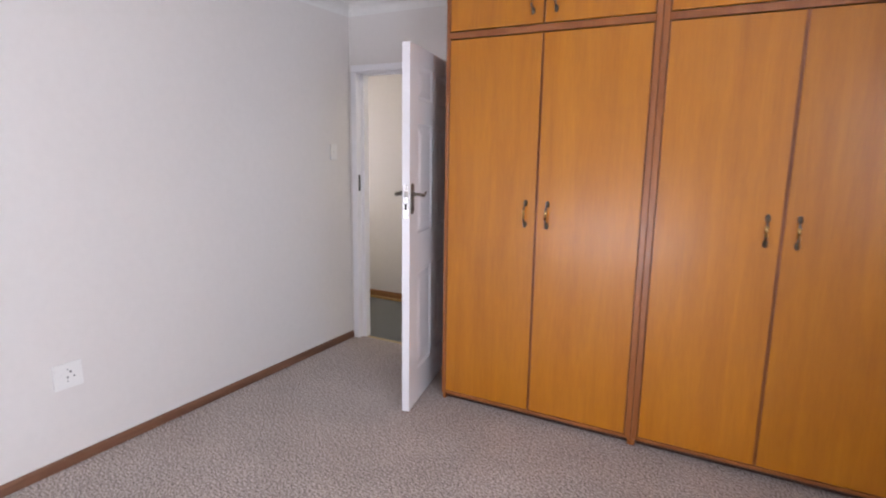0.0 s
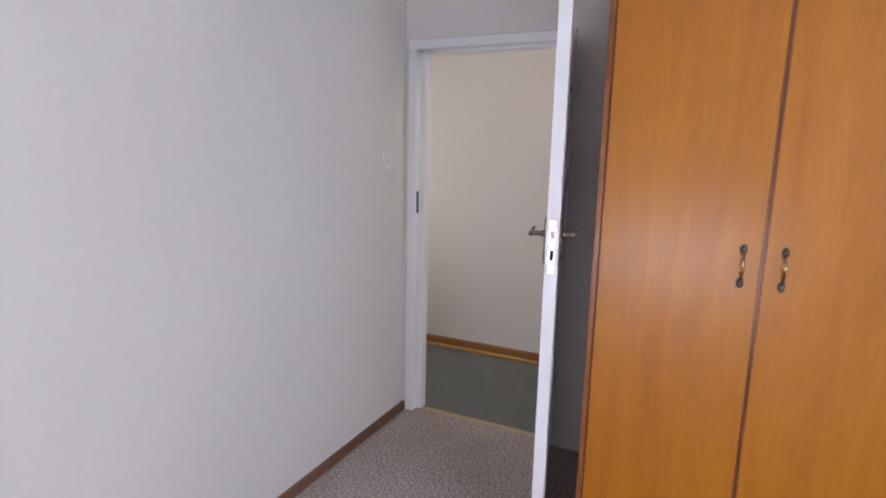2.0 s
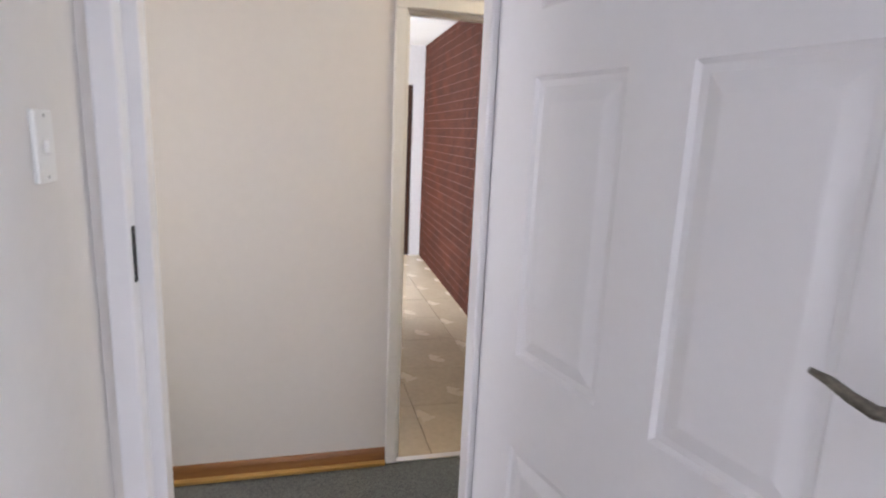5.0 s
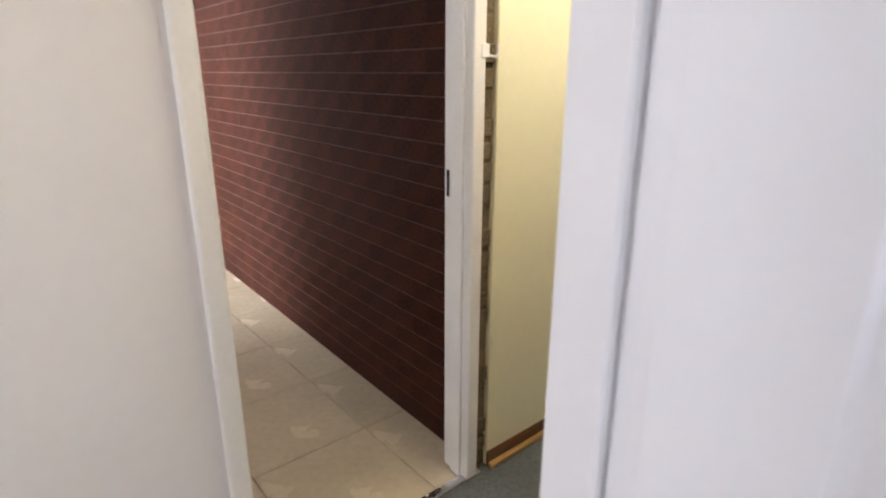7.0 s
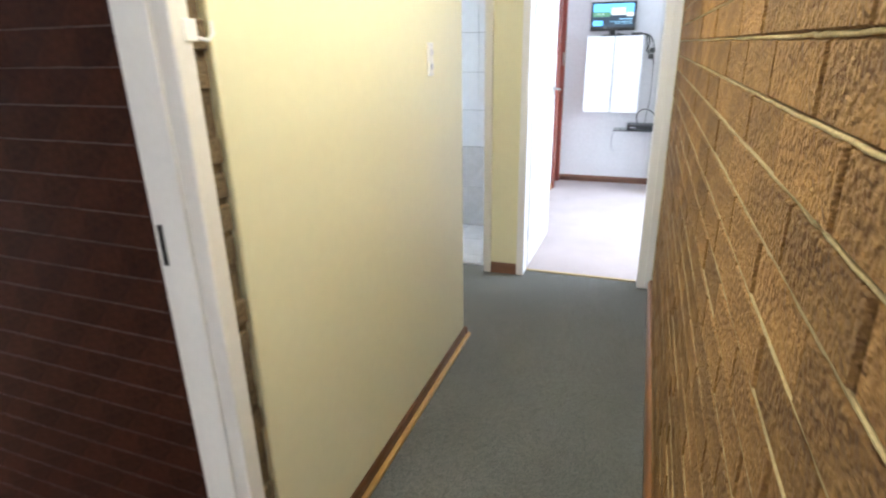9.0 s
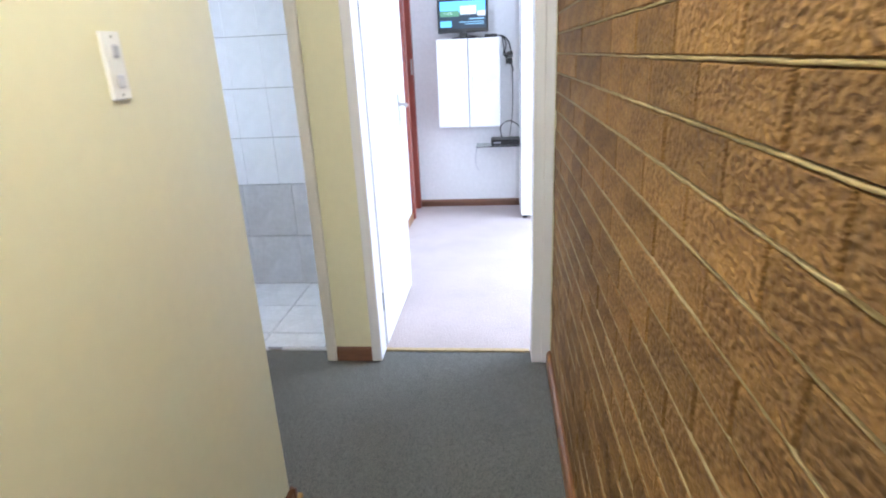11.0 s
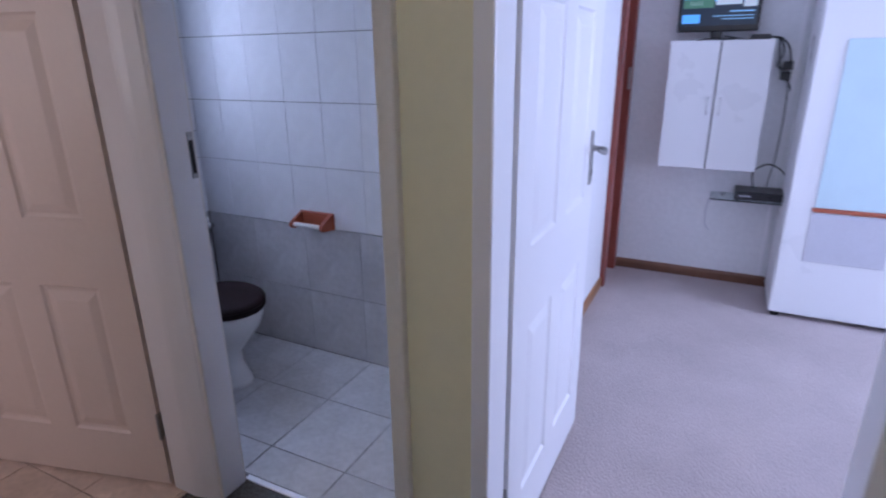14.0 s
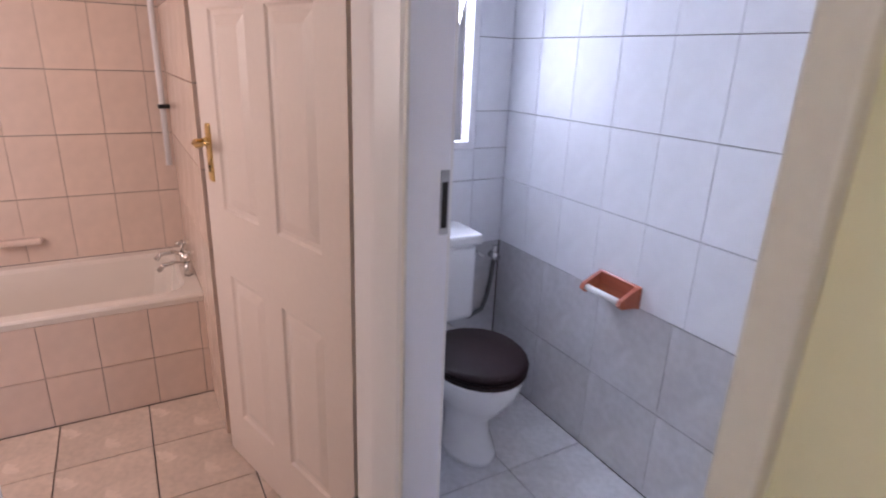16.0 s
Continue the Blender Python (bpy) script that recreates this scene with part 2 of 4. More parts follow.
TILE = material("white_glazed_tile", (0.78, 0.79, 0.82), 0.32, vary=0.02, scale=3, fine=20, spec=0.5, piece=0.02, bump=0.0002, bump_scale=12, rough_vary=0.05)
GREYTILE = material("grey_glazed_tile", (0.61, 0.605, 0.62), 0.22, vary=0.06, scale=5, fine=30, piece=0.04, bump=0.0002, bump_scale=12, rough_vary=0.06)
PINKTILE = material("pink_beige_glazed_tile", (0.80, 0.64, 0.545), 0.18, vary=0.03, scale=3, fine=20, piece=0.03, bump=0.0002, bump_scale=12, rough_vary=0.05)
FLOORTILE = material("mottled_floor_tile", (0.66, 0.66, 0.67), 0.22, vary=0.07, scale=7, fine=40, piece=0.05, bump=0.0004, bump_scale=15)
BATHFLOOR = material("pink_mottled_floor_tile", (0.72, 0.585, 0.49), 0.25, vary=0.07, scale=7, fine=40, piece=0.05, bump=0.0004, bump_scale=15)
PASSAGETILE = material("cream_floor_tile", (0.56, 0.46, 0.33), 0.25, vary=0.05, scale=4, fine=30, piece=0.03, bump=0.0004, bump_scale=10)
GROUT = material("dark_grout", (0.12, 0.105, 0.1), 0.95, vary=0.15, scale=30, fine=200, spec=0.2)
PORCELAIN = material("white_porcelain", (0.82, 0.82, 0.82), 0.08, vary=0.01, scale=3, fine=10, rough_vary=0.03)
TUBENAMEL = material("cream_bath_enamel", (0.84, 0.77, 0.7), 0.1, vary=0.015, scale=3, fine=10, rough_vary=0.03)
PLASTIC = material("white_switch_plastic", (0.82, 0.81, 0.79), 0.3, vary=0.01)
CHROME = material("brushed_chrome", (0.72, 0.71, 0.7), 0.2, metal=1.0, vary=0.03)
STEEL = material("dull_steel", (0.42, 0.41, 0.4), 0.38, metal=1.0, vary=0.08, scale=20)
PEWTER = material("antique_pewter", (0.26, 0.235, 0.2), 0.38, metal=1.0, vary=0.25, scale=40, fine=200)
BRASS = material("brass", (0.72, 0.5, 0.2), 0.28, metal=1.0, vary=0.08, scale=20)
BLACK = material("black_plastic", (0.015, 0.015, 0.017), 0.3, vary=0.1)
# near-black colour standing in for the shade inside holes and gaps
DARK = material("painted_gap_shade", (0.012, 0.01, 0.01), 0.8, vary=0.1)
LAMINATE = material("white_laminate", (0.83, 0.83, 0.85), 0.3, vary=0.002, scale=3, fine=40)
ALU = material("satin_aluminium", (0.75, 0.75, 0.76), 0.3, metal=1.0, vary=0.03)
PALEBLUE = material("pale_blue_gloss", (0.62, 0.78, 0.84), 0.12, vary=0.02, scale=2, fine=8)
PALEGREY = material("pale_grey_vinyl", (0.6, 0.6, 0.66), 0.4, vary=0.02)
YELLOW = material("yellow_plastic", (0.8, 0.65, 0.03), 0.4, vary=0.03)
STRIP = material("worn_brass_strip", (0.55, 0.43, 0.24), 0.55, metal=0.5, vary=0.1, scale=20)
HOSE = material("dark_grey_rubber", (0.11, 0.105, 0.11), 0.5, vary=0.1, scale=30)
CURTAIN = material("white_blind", (0.75, 0.78, 0.82), 0.6, vary=0.02)


def glow_material(name, color, power):
    m = bpy.data.materials.new(name)
    m.use_nodes = True
    b = m.node_tree.nodes["Principled BSDF"]
    b.inputs["Base Color"].default_value = (*color, 1)
    b.inputs["Emission Color"].default_value = (*color, 1)
    b.inputs["Emission Strength"].default_value = power
    b.inputs["Roughness"].default_value = 0.3
    return m


def glass_material(name, color=(1, 1, 1), rough=0.0):
    m = bpy.data.materials.new(name)
    m.use_nodes = True
    b = m.node_tree.nodes["Principled BSDF"]
    b.inputs["Base Color"].default_value = (*color, 1)
    b.inputs["Transmission Weight"].default_value = 1.0
    b.inputs["Roughness"].default_value = rough
    b.inputs["IOR"].default_value = 1.45
    return m


GLASS = glass_material("window_glass")
SHELFGLASS = glass_material("shelf_glass", (0.8, 0.9, 0.88), 0.02)
LAMPGLASS = glow_material("lit_opal_glass", (1.0, 0.86, 0.6), 6.0)


# ---- building helpers ----
def box(bm, x0, y0, z0, x1, y1, z1, bevel=0.0, seg=1):
    r = bmesh.ops.create_cube(bm, size=1)
    for v in r["verts"]:
        v.co = Vector((x0 if v.co.x < 0 else x1, y0 if v.co.y < 0 else y1, z0 if v.co.z < 0 else z1))
    if bevel:
        es = list({e for v in r["verts"] for e in v.link_edges})
        bmesh.ops.bevel(bm, geom=es, offset=bevel, segments=seg, affect="EDGES", profile=0.5)


def cyl(bm, p, q, r0, r1=None, n=14):
    p, q = Vector(p), Vector(q)
    r = bmesh.ops.create_cone(bm, cap_ends=True, segments=n, radius1=r0, radius2=r0 if r1 is None else r1, depth=(q - p).length)
    m = Matrix.Translation((p + q) / 2) @ (q - p).to_track_quat("Z", "Y").to_matrix().to_4x4()
    bmesh.ops.transform(bm, matrix=m, verts=r["verts"])


def tube(bm, pts, r, n=8):
    """A round bar through the points."""
    pts = [Vector(p) for p in pts]
    rings = []
    for i, p in enumerate(pts):
        d = (pts[min(i + 1, len(pts) - 1)] - pts[max(i - 1, 0)]).normalized()
        q = d.to_track_quat("Z", "Y")
        rad = r[i] if isinstance(r, (list, tuple)) else r
        rings.append([bm.verts.new(p + q @ Vector((math.cos(a) * rad, math.sin(a) * rad, 0)))
                      for a in [2 * math.pi * k / n for k in range(n)]])
    for a, b in zip(rings, rings[1:]):
        for k in range(n):
            bm.faces.new((a[k], a[(k + 1) % n], b[(k + 1) % n], b[k]))
    bm.faces.new(rings[0][::-1]), bm.faces.new(rings[-1])


def loft(bm, rings, close=True):
    """Skin over rings of equal length."""
    vs = [[bm.verts.new(p) for p in ring] for ring in rings]
    n = len(vs[0])
    for a, b in zip(vs, vs[1:]):
        for k in range(n):
            bm.faces.new((a[k], a[(k + 1) % n], b[(k + 1) % n], b[k]))
    if close:
        bm.faces.new(vs[0][::-1]), bm.faces.new(vs[-1])


def mesh_object(name, bm, mat, smooth=False):
    me = bpy.data.meshes.new(name)
    bmesh.ops.recalc_face_normals(bm, faces=bm.faces)
    bm.to_mesh(me)
    bm.free()
    me.materials.append(mat)
    if smooth:
        for p in me.polygons:
            p.use_smooth = True
    return new(name, me)


def part(name, bm, mat, parent, label="", smooth=False):
    ob = mesh_object(name, bm, mat, smooth)
    ob.parent = parent
    if label:
        tagged(ob, label)
    return ob


def thing(name, label, category, group="", at=(0, 0, 0), rz=0.0):
    ob = new(name)
    ob.matrix_world = pose(*at, 0, 0, rz)
    return tagged(ob, label, category, group)


def slab(name, mat, boxes, label="", bevel=0.0, parent=None):
    bm = bmesh.new()
    for b in boxes:
        box(bm, *b, bevel)
    ob = mesh_object(name, bm, mat)
    if parent:
        ob.parent = parent
        if label:
            tagged(ob, label)
        return ob
    return tagged(ob, label, kind="structure")


def mark(ob, label, category=""):
    return tagged(ob, label, category, kind="structure")


# ---- large structure ----
H = 2.5          # ceilings
DW = 0.1         # core of the wall between bedroom and corridor
BF = 0.113       # its brick face on the corridor side
slab("wall_bedroom_left", CREAM, [(-0.12, -4.7, 0, 0, DW, H)], "smooth pale cream painted bedroom wall")
slab("wall_bedroom_door", CREAM, [(0, 0, 0, 0.03, DW, H), (0.03, 0, 2.075, 0.905, DW, H), (0.905, 0, 0, 4.3, DW, H)],
     "pale cream painted wall around the bedroom door")
slab("wall_bedroom_back", CREAM, [(-0.12, -4.84, 0, 0.4, -4.7, H), (2.1, -4.84, 0, 3.72, -4.7, H), (0.4, -4.84, 0, 2.1, -4.7, 0.1), (0.4, -4.84, 0.8, 2.1, -4.7, H)],
     "pale cream painted back wall with an added low window opening")
slab("wall_bedroom_right", CREAM, [(3.6, -4.7, 0, 3.72, -3.8, H), (3.6, -2.2, 0, 3.72, 0, H), (3.6, -3.8, 0, 3.72, -2.2, 0.92), (3.6, -3.8, 2.08, 3.72, -2.2, H)],
     "pale cream painted wall with the assumed bedroom window")
slab("wall_hall_end", HALLCREAM, [(-1.42, -0.02, 0, -1.3, 0.36, H), (-1.42, 0.88, 0, -1.3, 1.19, H), (-1.42, 0.36, 0, -1.3, 0.88, 0.88), (-1.42, 0.36, 2.02, -1.3, 0.88, H),
                                   (-1.3, 0.0, 0, -0.12, DW, H)], "cream painted end wall of the hall")
slab("wall_hall", CREAM, [(-1.3, 1.08, 0, 0.776, 1.19, H), (0.776, 1.08, 2.035, 1.70, 1.19, H)], "cream painted hall wall facing the bedroom door")
slab("wall_corridor_cream", HALLCREAM, [(1.742, 1.08, 0, 3.39, 1.19, H), (1.70, 1.08, 2.035, 1.742, 1.19, H), (3.28, 1.19, 0, 3.39, 2.08, H)],
     "yellow-cream painted corridor wall ending in a corner", 0.004)
slab("wall_corridor_end", HALLCREAM, [(4.36, 0.995, 0, 4.46, 1.185, H), (4.36, BF, 2.08, 4.46, 0.995, H), (4.36, 1.185, 2.08, 4.46, 2.0, H),
                                      (4.36, DW, 0, 4.46, 0.155, H)], "cream painted end wall and pillar between two doors", 0.003)
slab("wall_bathroom_door", HALLCREAM, [(3.39, 2.08, 0, 3.5, 2.2, H), (3.5, 2.08, 2.08, 4.345, 2.2, H), (4.345, 2.0, 0, 4.45, 2.2, H)],
     "cream painted wall around the bathroom door")
slab("wall_toilet_left", WHITEWALL, [(4.40, 2.2, 0, 4.51, 3.15, H)], "partition between toilet and bathroom")
slab("wall_toilet_back", GROUT, [(4.51, 3.05, 0, 4.74, 3.17, H), (5.2, 3.05, 0, 5.5, 3.17, H), (4.74, 3.05, 0, 5.2, 3.17, 1.141),
                                 (4.74, 3.05, 1.95, 5.2, 3.17, H)], "grouted toilet wall with a window")
slab("wall_toilet_right", GROUT, [(5.38, 1.22, 0, 5.5, 3.05, H)], "grouted toilet wall behind the tiles")
slab("wall_toilet_front", WHITEWALL, [(4.46, 1.17, 0, 5.5, 1.185, H), (4.46, 1.185, 0, 5.5, 1.22, H)], "white wall between toilet and second bedroom")
slab("wall_second_bedroom_left", WHITEWALL, [(5.5, 1.17, 0, 6.9, 1.27, H), (6.9, 1.17, 2.08, 7.32, 1.27, H), (7.32, 1.17, 0, 7.5, 1.27, H)],
     "white painted wall of the second bedroom")
slab("wall_second_bedroom_far", WHITEWALL, [(7.37, -2.4, 0, 7.5, 1.17, H)], "white rough-plastered far wall of the second bedroom")
slab("wall_second_bedroom_right", WHITEWALL, [(4.3, -2.54, 0, 5.0, -2.4, H), (7.0, -2.54, 0, 7.5, -2.4, H), (5.0, -2.54, 0, 7.0, -2.4, 0.9),
                                              (5.0, -2.54, 2.15, 7.0, -2.4, H)], "white wall with the second bedroom window")
slab("wall_second_bedroom_near", WHITEWALL, [(4.3, -2.4, 0, 4.42, 0, H), (4.3, 0, 0, 4.36, DW, H), (4.36, 0, 0, 4.42, DW, H)], "white wall behind the second bedroom door")
slab("wall_bathroom_left", GROUT, [(2.28, 2.08, 0, 2.4, 2.6, H), (2.28, 3.4, 0, 2.4, 4.3, H), (2.28, 2.6, 0, 2.4, 3.4, 1.2), (2.28, 2.6, 2.0, 2.4, 3.4, H)],
     "bathroom wall with an added window opening")
slab("wall_bathroom_back", GROUT, [(2.4, 4.16, 0, 4.5, 4.3, H)], "grouted bathroom wall behind the tub")
slab("wall_bathroom_pier", GROUT, [(4.09, 3.09, 0, 4.40, 4.16, H)], "tiled pier at the foot of the tub")
slab("wall_bathroom_front", WHITEWALL, [(2.28, 1.98, 0, 3.28, 2.08, H), (2.4, 2.08, 0, 3.39, 2.2, H)], "bathroom wall beside the door")
slab("wall_passage_brick", REDBRICK, [(1.752, 1.19, 0, 1.86, 5.75, H)], "dark red face-brick wall along the tiled passage")
slab("wall_passage_far", WHITEWALL, [(-2.5, 5.5, 0, -0.2, 5.62, H), (0.7, 5.5, 0, 0.85, 5.62, H), (1.7, 5.5, 0, 2.2, 5.62, H), (-0.2, 5.5, 0, 0.7, 5.62, 1.0),
                                     (-0.2, 5.5, 2.3, 0.7, 5.62, H), (0.85, 5.5, 2.06, 1.7, 5.62, H)], "white wall at the far end of the passage")
slab("wall_passage_left", WHITEWALL, [(-2.52, 1.19, 0, -2.4, 3.5, H), (-2.52, 3.5, 2.3, -2.4, 5.62, H), (-2.52, 5.5, 0, -2.4, 5.62, 2.3), (-2.4, 1.19, 0, -1.3, 1.3, H)],
     "white wall of the living space")

# unseen partition, added to keep the living lamp off the near bricks
slab("wall_passage_near", WHITEWALL, [(0.45, 1.19, 0, 0.57, 3.3, H)], "plain white wall, unseen, added to shade the near passage bricks")

slab("floor_bedroom", BEDCARPET, [(0, -4.7, -0.08, 3.6, 0.06, 0)], "beige and brown flecked loop carpet")
slab("floor_corridor", HALLCARPET, [(-1.3, 0.06, -0.08, 0.9, 1.09, -0.004), (0.9, DW, -0.08, 4.46, 1.09, -0.004), (3.39, 1.09, -0.08, 4.46, 2.1, -0.004)],
     "dark grey-green ribbed carpet")
slab("floor_second_bedroom", SECONDCARPET, [(4.46, -2.4, -0.08, 7.4, 1.2, 0.002)], "pale mauve-beige carpet")
slab("floor_toilet", GROUT, [(4.46, 1.2, -0.08, 5.4, 3.1, -0.006)], "grouted toilet floor")
slab("floor_bathroom", GROUT, [(2.4, 2.1, -0.08, 4.46, 4.2, -0.006)], "grouted bathroom floor")
slab("floor_passage", GROUT, [(-2.5, 1.09, -0.08, 2.2, 5.6, -0.006)], "grouted passage floor")
slab("ceiling", CEILING, [(-2.52, -4.84, H, 7.5, 5.62, H + 0.1)], "white painted ceiling")


def cove(name, x0, y0, x1, y1, inward):
    """Coved cornice along a wall's head; inward is the unit direction into the room."""
    bm = bmesh.new()
    prof = [(0, 0), (0, -0.075)] + [(0.06 * (1 - math.cos(a)), -0.075 + 0.06 * math.sin(a)) for a in (0.3, 0.7, 1.1, 1.5)] + [(0.075, 0)]
    loft(bm, [[(px + inward[0] * u, py + inward[1] * u, H + w) for u, w in prof] for px, py in ((x0, y0), (x1, y1))])
    return mark(mesh_object(name, bm, CEILING), "white coved plaster cornice")


cove("trim_cornice_left", 0, -4.7, 0, 0, (1, 0))
cove("trim_cornice_door", 0, 0, 3.6, 0, (0, -1))
cove("trim_cornice_back", 0, -4.7, 3.6, -4.7, (0, 1))


def skirting(name, x0, y0, x1, y1, inward, h, d, mat, label):
    """Skirting board with a rounded top edge."""
    bm = bmesh.new()
    prof = [(0, 0.001), (d, 0.001), (d, h * 0.72), (d * 0.8, h * 0.88), (d * 0.45, h), (0, h)]
    loft(bm, [[(px + inward[0] * u, py + inward[1] * u, w) for u, w in prof] for px, py in ((x0, y0), (x1, y1))])
    return mark(mesh_object(name, bm, mat), label)


skirting("baseboard_bedroom_left", 0, -4.7, 0, -0.004, (1, 0), 0.052, 0.014, SKIRT, "brown wooden skirting board, scuffed")
skirting("baseboard_bedroom_back", 0.016, -4.7, 3.6, -4.7, (0, 1), 0.052, 0.014, SKIRT, "brown wooden skirting board")
skirting("baseboard_hall", -1.3, 1.08, 0.773, 1.08, (0, -1), 0.078, 0.013, SKIRTX, "golden-brown wooden skirting board")
skirting("trim_hall_bead", -1.3, 1.0665, 0.773, 1.0665, (0, -1), 0.02, 0.018, BEAD, "golden wooden bead at the foot of the skirting")
skirting("trim_corridor_bead", 1.742, 1.067, 3.42, 1.067, (0, -1), 0.02, 0.018, BEAD, "golden wooden bead at the foot of the skirting")
skirting("baseboard_corridor_cream", 1.742, 1.08, 3.403, 1.08, (0, -1), 0.062, 0.0125, SKIRTDARK, "dark brown wooden skirting board on the cream wall")
skirting("baseboard_cream_return", 3.39, 1.062, 3.39, 2.08, (1, 0), 0.062, 0.016, SKIRT, "golden-brown wooden skirting board round the corner")
skirting("baseboard_corridor_brick", 0.92, BF, 4.34, BF, (0, 1), 0.07, 0.022, SKIRTX, "pinkish-brown skirting strip along the brick wall")
skirting("baseboard_pillar", 4.36, 1.0, 4.36, 1.18, (-1, 0), 0.075, 0.016, SKIRT, "short golden-brown skirting board on the pillar")
skirting("baseboard_second_far", 7.37, -2.4, 7.37, 1.17, (-1, 0), 0.07, 0.015, SKIRT, "brown wooden skirting board")
skirting("baseboard_second_left", 5.0, 1.17, 6.895, 1.17, (0, -1), 0.07, 0.015, SKIRTX, "brown wooden skirting board behind the open door")


# ---- doors ----
def door_frame(name, label, along, a0, a1, b0, b1, top, t=0.055, mat=FRAMEPAINT, stop=None, proud=0.016, t2=0, round=0.006):
    """Pressed frame round an opening from a0 to a1 along an axis, b0 to b1 through the wall, with a stop."""
    ob = tagged(new(name), label, kind="structure")

    def put(pname, u0, v0, w0, u1, v1, w1, bevel=round):
        bm = bmesh.new()
        if along == "x":
            box(bm, u0, v0, w0, u1, v1, w1, bevel, 2)
        else:
            box(bm, v0, u0, w0, v1, u1, w1, bevel, 2)
        part(pname, bm, mat, ob)
    s = stop if stop else (b0 + (b1 - b0) * 0.4, b1)
    put("jamb", a0 - t, b0, 0, a0, b1, top)
    put("jamb", a1, b0, 0, a1 + (t2 or t), b1, top)
    put("head", a0 - t, b0, top, a1 + t, b1, top + t)
    if not proud:
        return ob
    put("door_stop", a0 - 0.001, s[0], 0.001, a0 + proud, s[1], top, 0.003)
    put("door_stop", a1 - min(proud, 0.01), s[0], 0.001, a1 + 0.001, s[1], top, 0.003)
    put("door_stop", a0, s[0], top - 0.016, a1, s[1], top + 0.001, 0.003)
    return ob


def panel_leaf(ob, w, h, t, mat, x0=0.0, zs=((0.2, 0.77), (1.0, 1.615), (1.735, 1.92)), side=0.125, mid=0.11):
    """Six-panel moulded leaf along local +x from the hinge, its faces at y -t/2 and t/2, with sunk, raised panels."""
    bm = bmesh.new()
    pw = (w - 2 * side - mid) / 2
    cols = [(x0 + side, x0 + side + pw), (x0 + side + pw + mid, x0 + w - side)]
    xs = sorted([x0, x0 + w] + [c for p in cols for c in p])
    zz = sorted([0, h] + [c for p in zs for c in p])
    for face in (-1, 1):
        y = face * t / 2
        for i in range(len(xs) - 1):
            for j in range(len(zz) - 1):
                c = (xs[i], xs[i + 1], zz[j], zz[j + 1])
                hole = any(abs(c[0] - p[0]) < 1e-6 for p in cols) and any(abs(c[2] - z[0]) < 1e-6 for z in zs)
                if not hole:
                    bm.faces.new([bm.verts.new(p) for p in ((c[0], y, c[2]), (c[1], y, c[2]), (c[1], y, c[3]), (c[0], y, c[3]))])
                    continue
                last = None
                for inset, sink in ((0, 0), (0.008, 0.007), (0.02, 0.009), (0.05, 0.001), (0.055, 0.0005)):
                    yy = y - face * sink
                    ring = [bm.verts.new(p) for p in ((c[0] + inset, yy, c[2] + inset), (c[1] - inset, yy, c[2] + inset),
                                                      (c[1] - inset, yy, c[3] - inset), (c[0] + inset, yy, c[3] - inset))]
                    if last:
                        for k in range(4):
                            bm.faces.new((last[k], last[(k + 1) % 4], ring[(k + 1) % 4], ring[k]))
                    last = ring
                bm.faces.new(last)
    a, b = -t / 2, t / 2
    for quad in (((x0, a, 0), (x0, b, 0), (x0, b, h), (x0, a, h)), ((x0 + w, a, 0), (x0 + w, b, 0), (x0 + w, b, h), (x0 + w, a, h)),
                 ((x0, a, 0), (x0 + w, a, 0), (x0 + w, b, 0), (x0, b, 0)), ((x0, a, h), (x0 + w, a, h), (x0 + w, b, h), (x0, b, h))):
        bm.faces.new([bm.verts.new(p) for p in quad])
    bmesh.ops.remove_doubles(bm, verts=bm.verts, dist=1e-5)
    return part("leaf", bm, mat, ob)


def lever_set(ob, x, z, t, mat, back, plate=(0.042, 0.165), drop=0.05, clipped=True):
    """Plate and curved lever on both faces; back is +1 or -1, the way the lever points along x."""
    pw, ph = plate
    for face in (-1, 1):
        y = face * t / 2
        bm = bmesh.new()
        c = 0.012 if clipped else 0.004
        out = [(-pw / 2, -ph / 2 + c), (-pw / 2 + c, -ph / 2), (pw / 2 - c, -ph / 2), (pw / 2, -ph / 2 + c),
               (pw / 2, ph / 2 - c), (pw / 2 - c, ph / 2), (-pw / 2 + c, ph / 2), (-pw / 2, ph / 2 - c)]
        loft(bm, [[(x + u * k, y + face * d, z - drop + v * (1 - (1 - k) * 0.3)) for u, v in out] for d, k in ((0, 1), (0.004, 1), (0.008, 0.8))])
        plate_ob = part("handle_plate", bm, mat, ob)
        bm = bmesh.new()
        cyl(bm, (x, y + face * 0.007, z - drop - 0.045), (x, y + face * 0.0095, z - drop - 0.045), 0.006, n=10)
        box(bm, x - 0.0025, y + min(0.007 * face, 0.0095 * face), z - drop - 0.062, x + 0.0025, y + max(0.007 * face, 0.0095 * face), z - drop - 0.044)
        part("keyhole", bm, DARK, plate_ob)
        bm = bmesh.new()
        cyl(bm, (x, y + face * 0.006, z), (x, y + face * 0.02, z), 0.013, 0.01)
        tube(bm, [(x, y + face * 0.015, z), (x, y + face * 0.046, z), (x + back * 0.012, y + face * 0.054, z - 0.004),
                  (x + back * 0.035, y + face * 0.055, z - 0.009), (x + back * 0.06, y + face * 0.053, z - 0.004),
                  (x + back * 0.085, y + face * 0.05, z + 0.004), (x + back * 0.108, y + face * 0.048, z + 0.007)],
             [0.008, 0.0085, 0.009, 0.0085, 0.0075, 0.0065, 0.004])
        part("lever", bm, mat, ob, smooth=True)


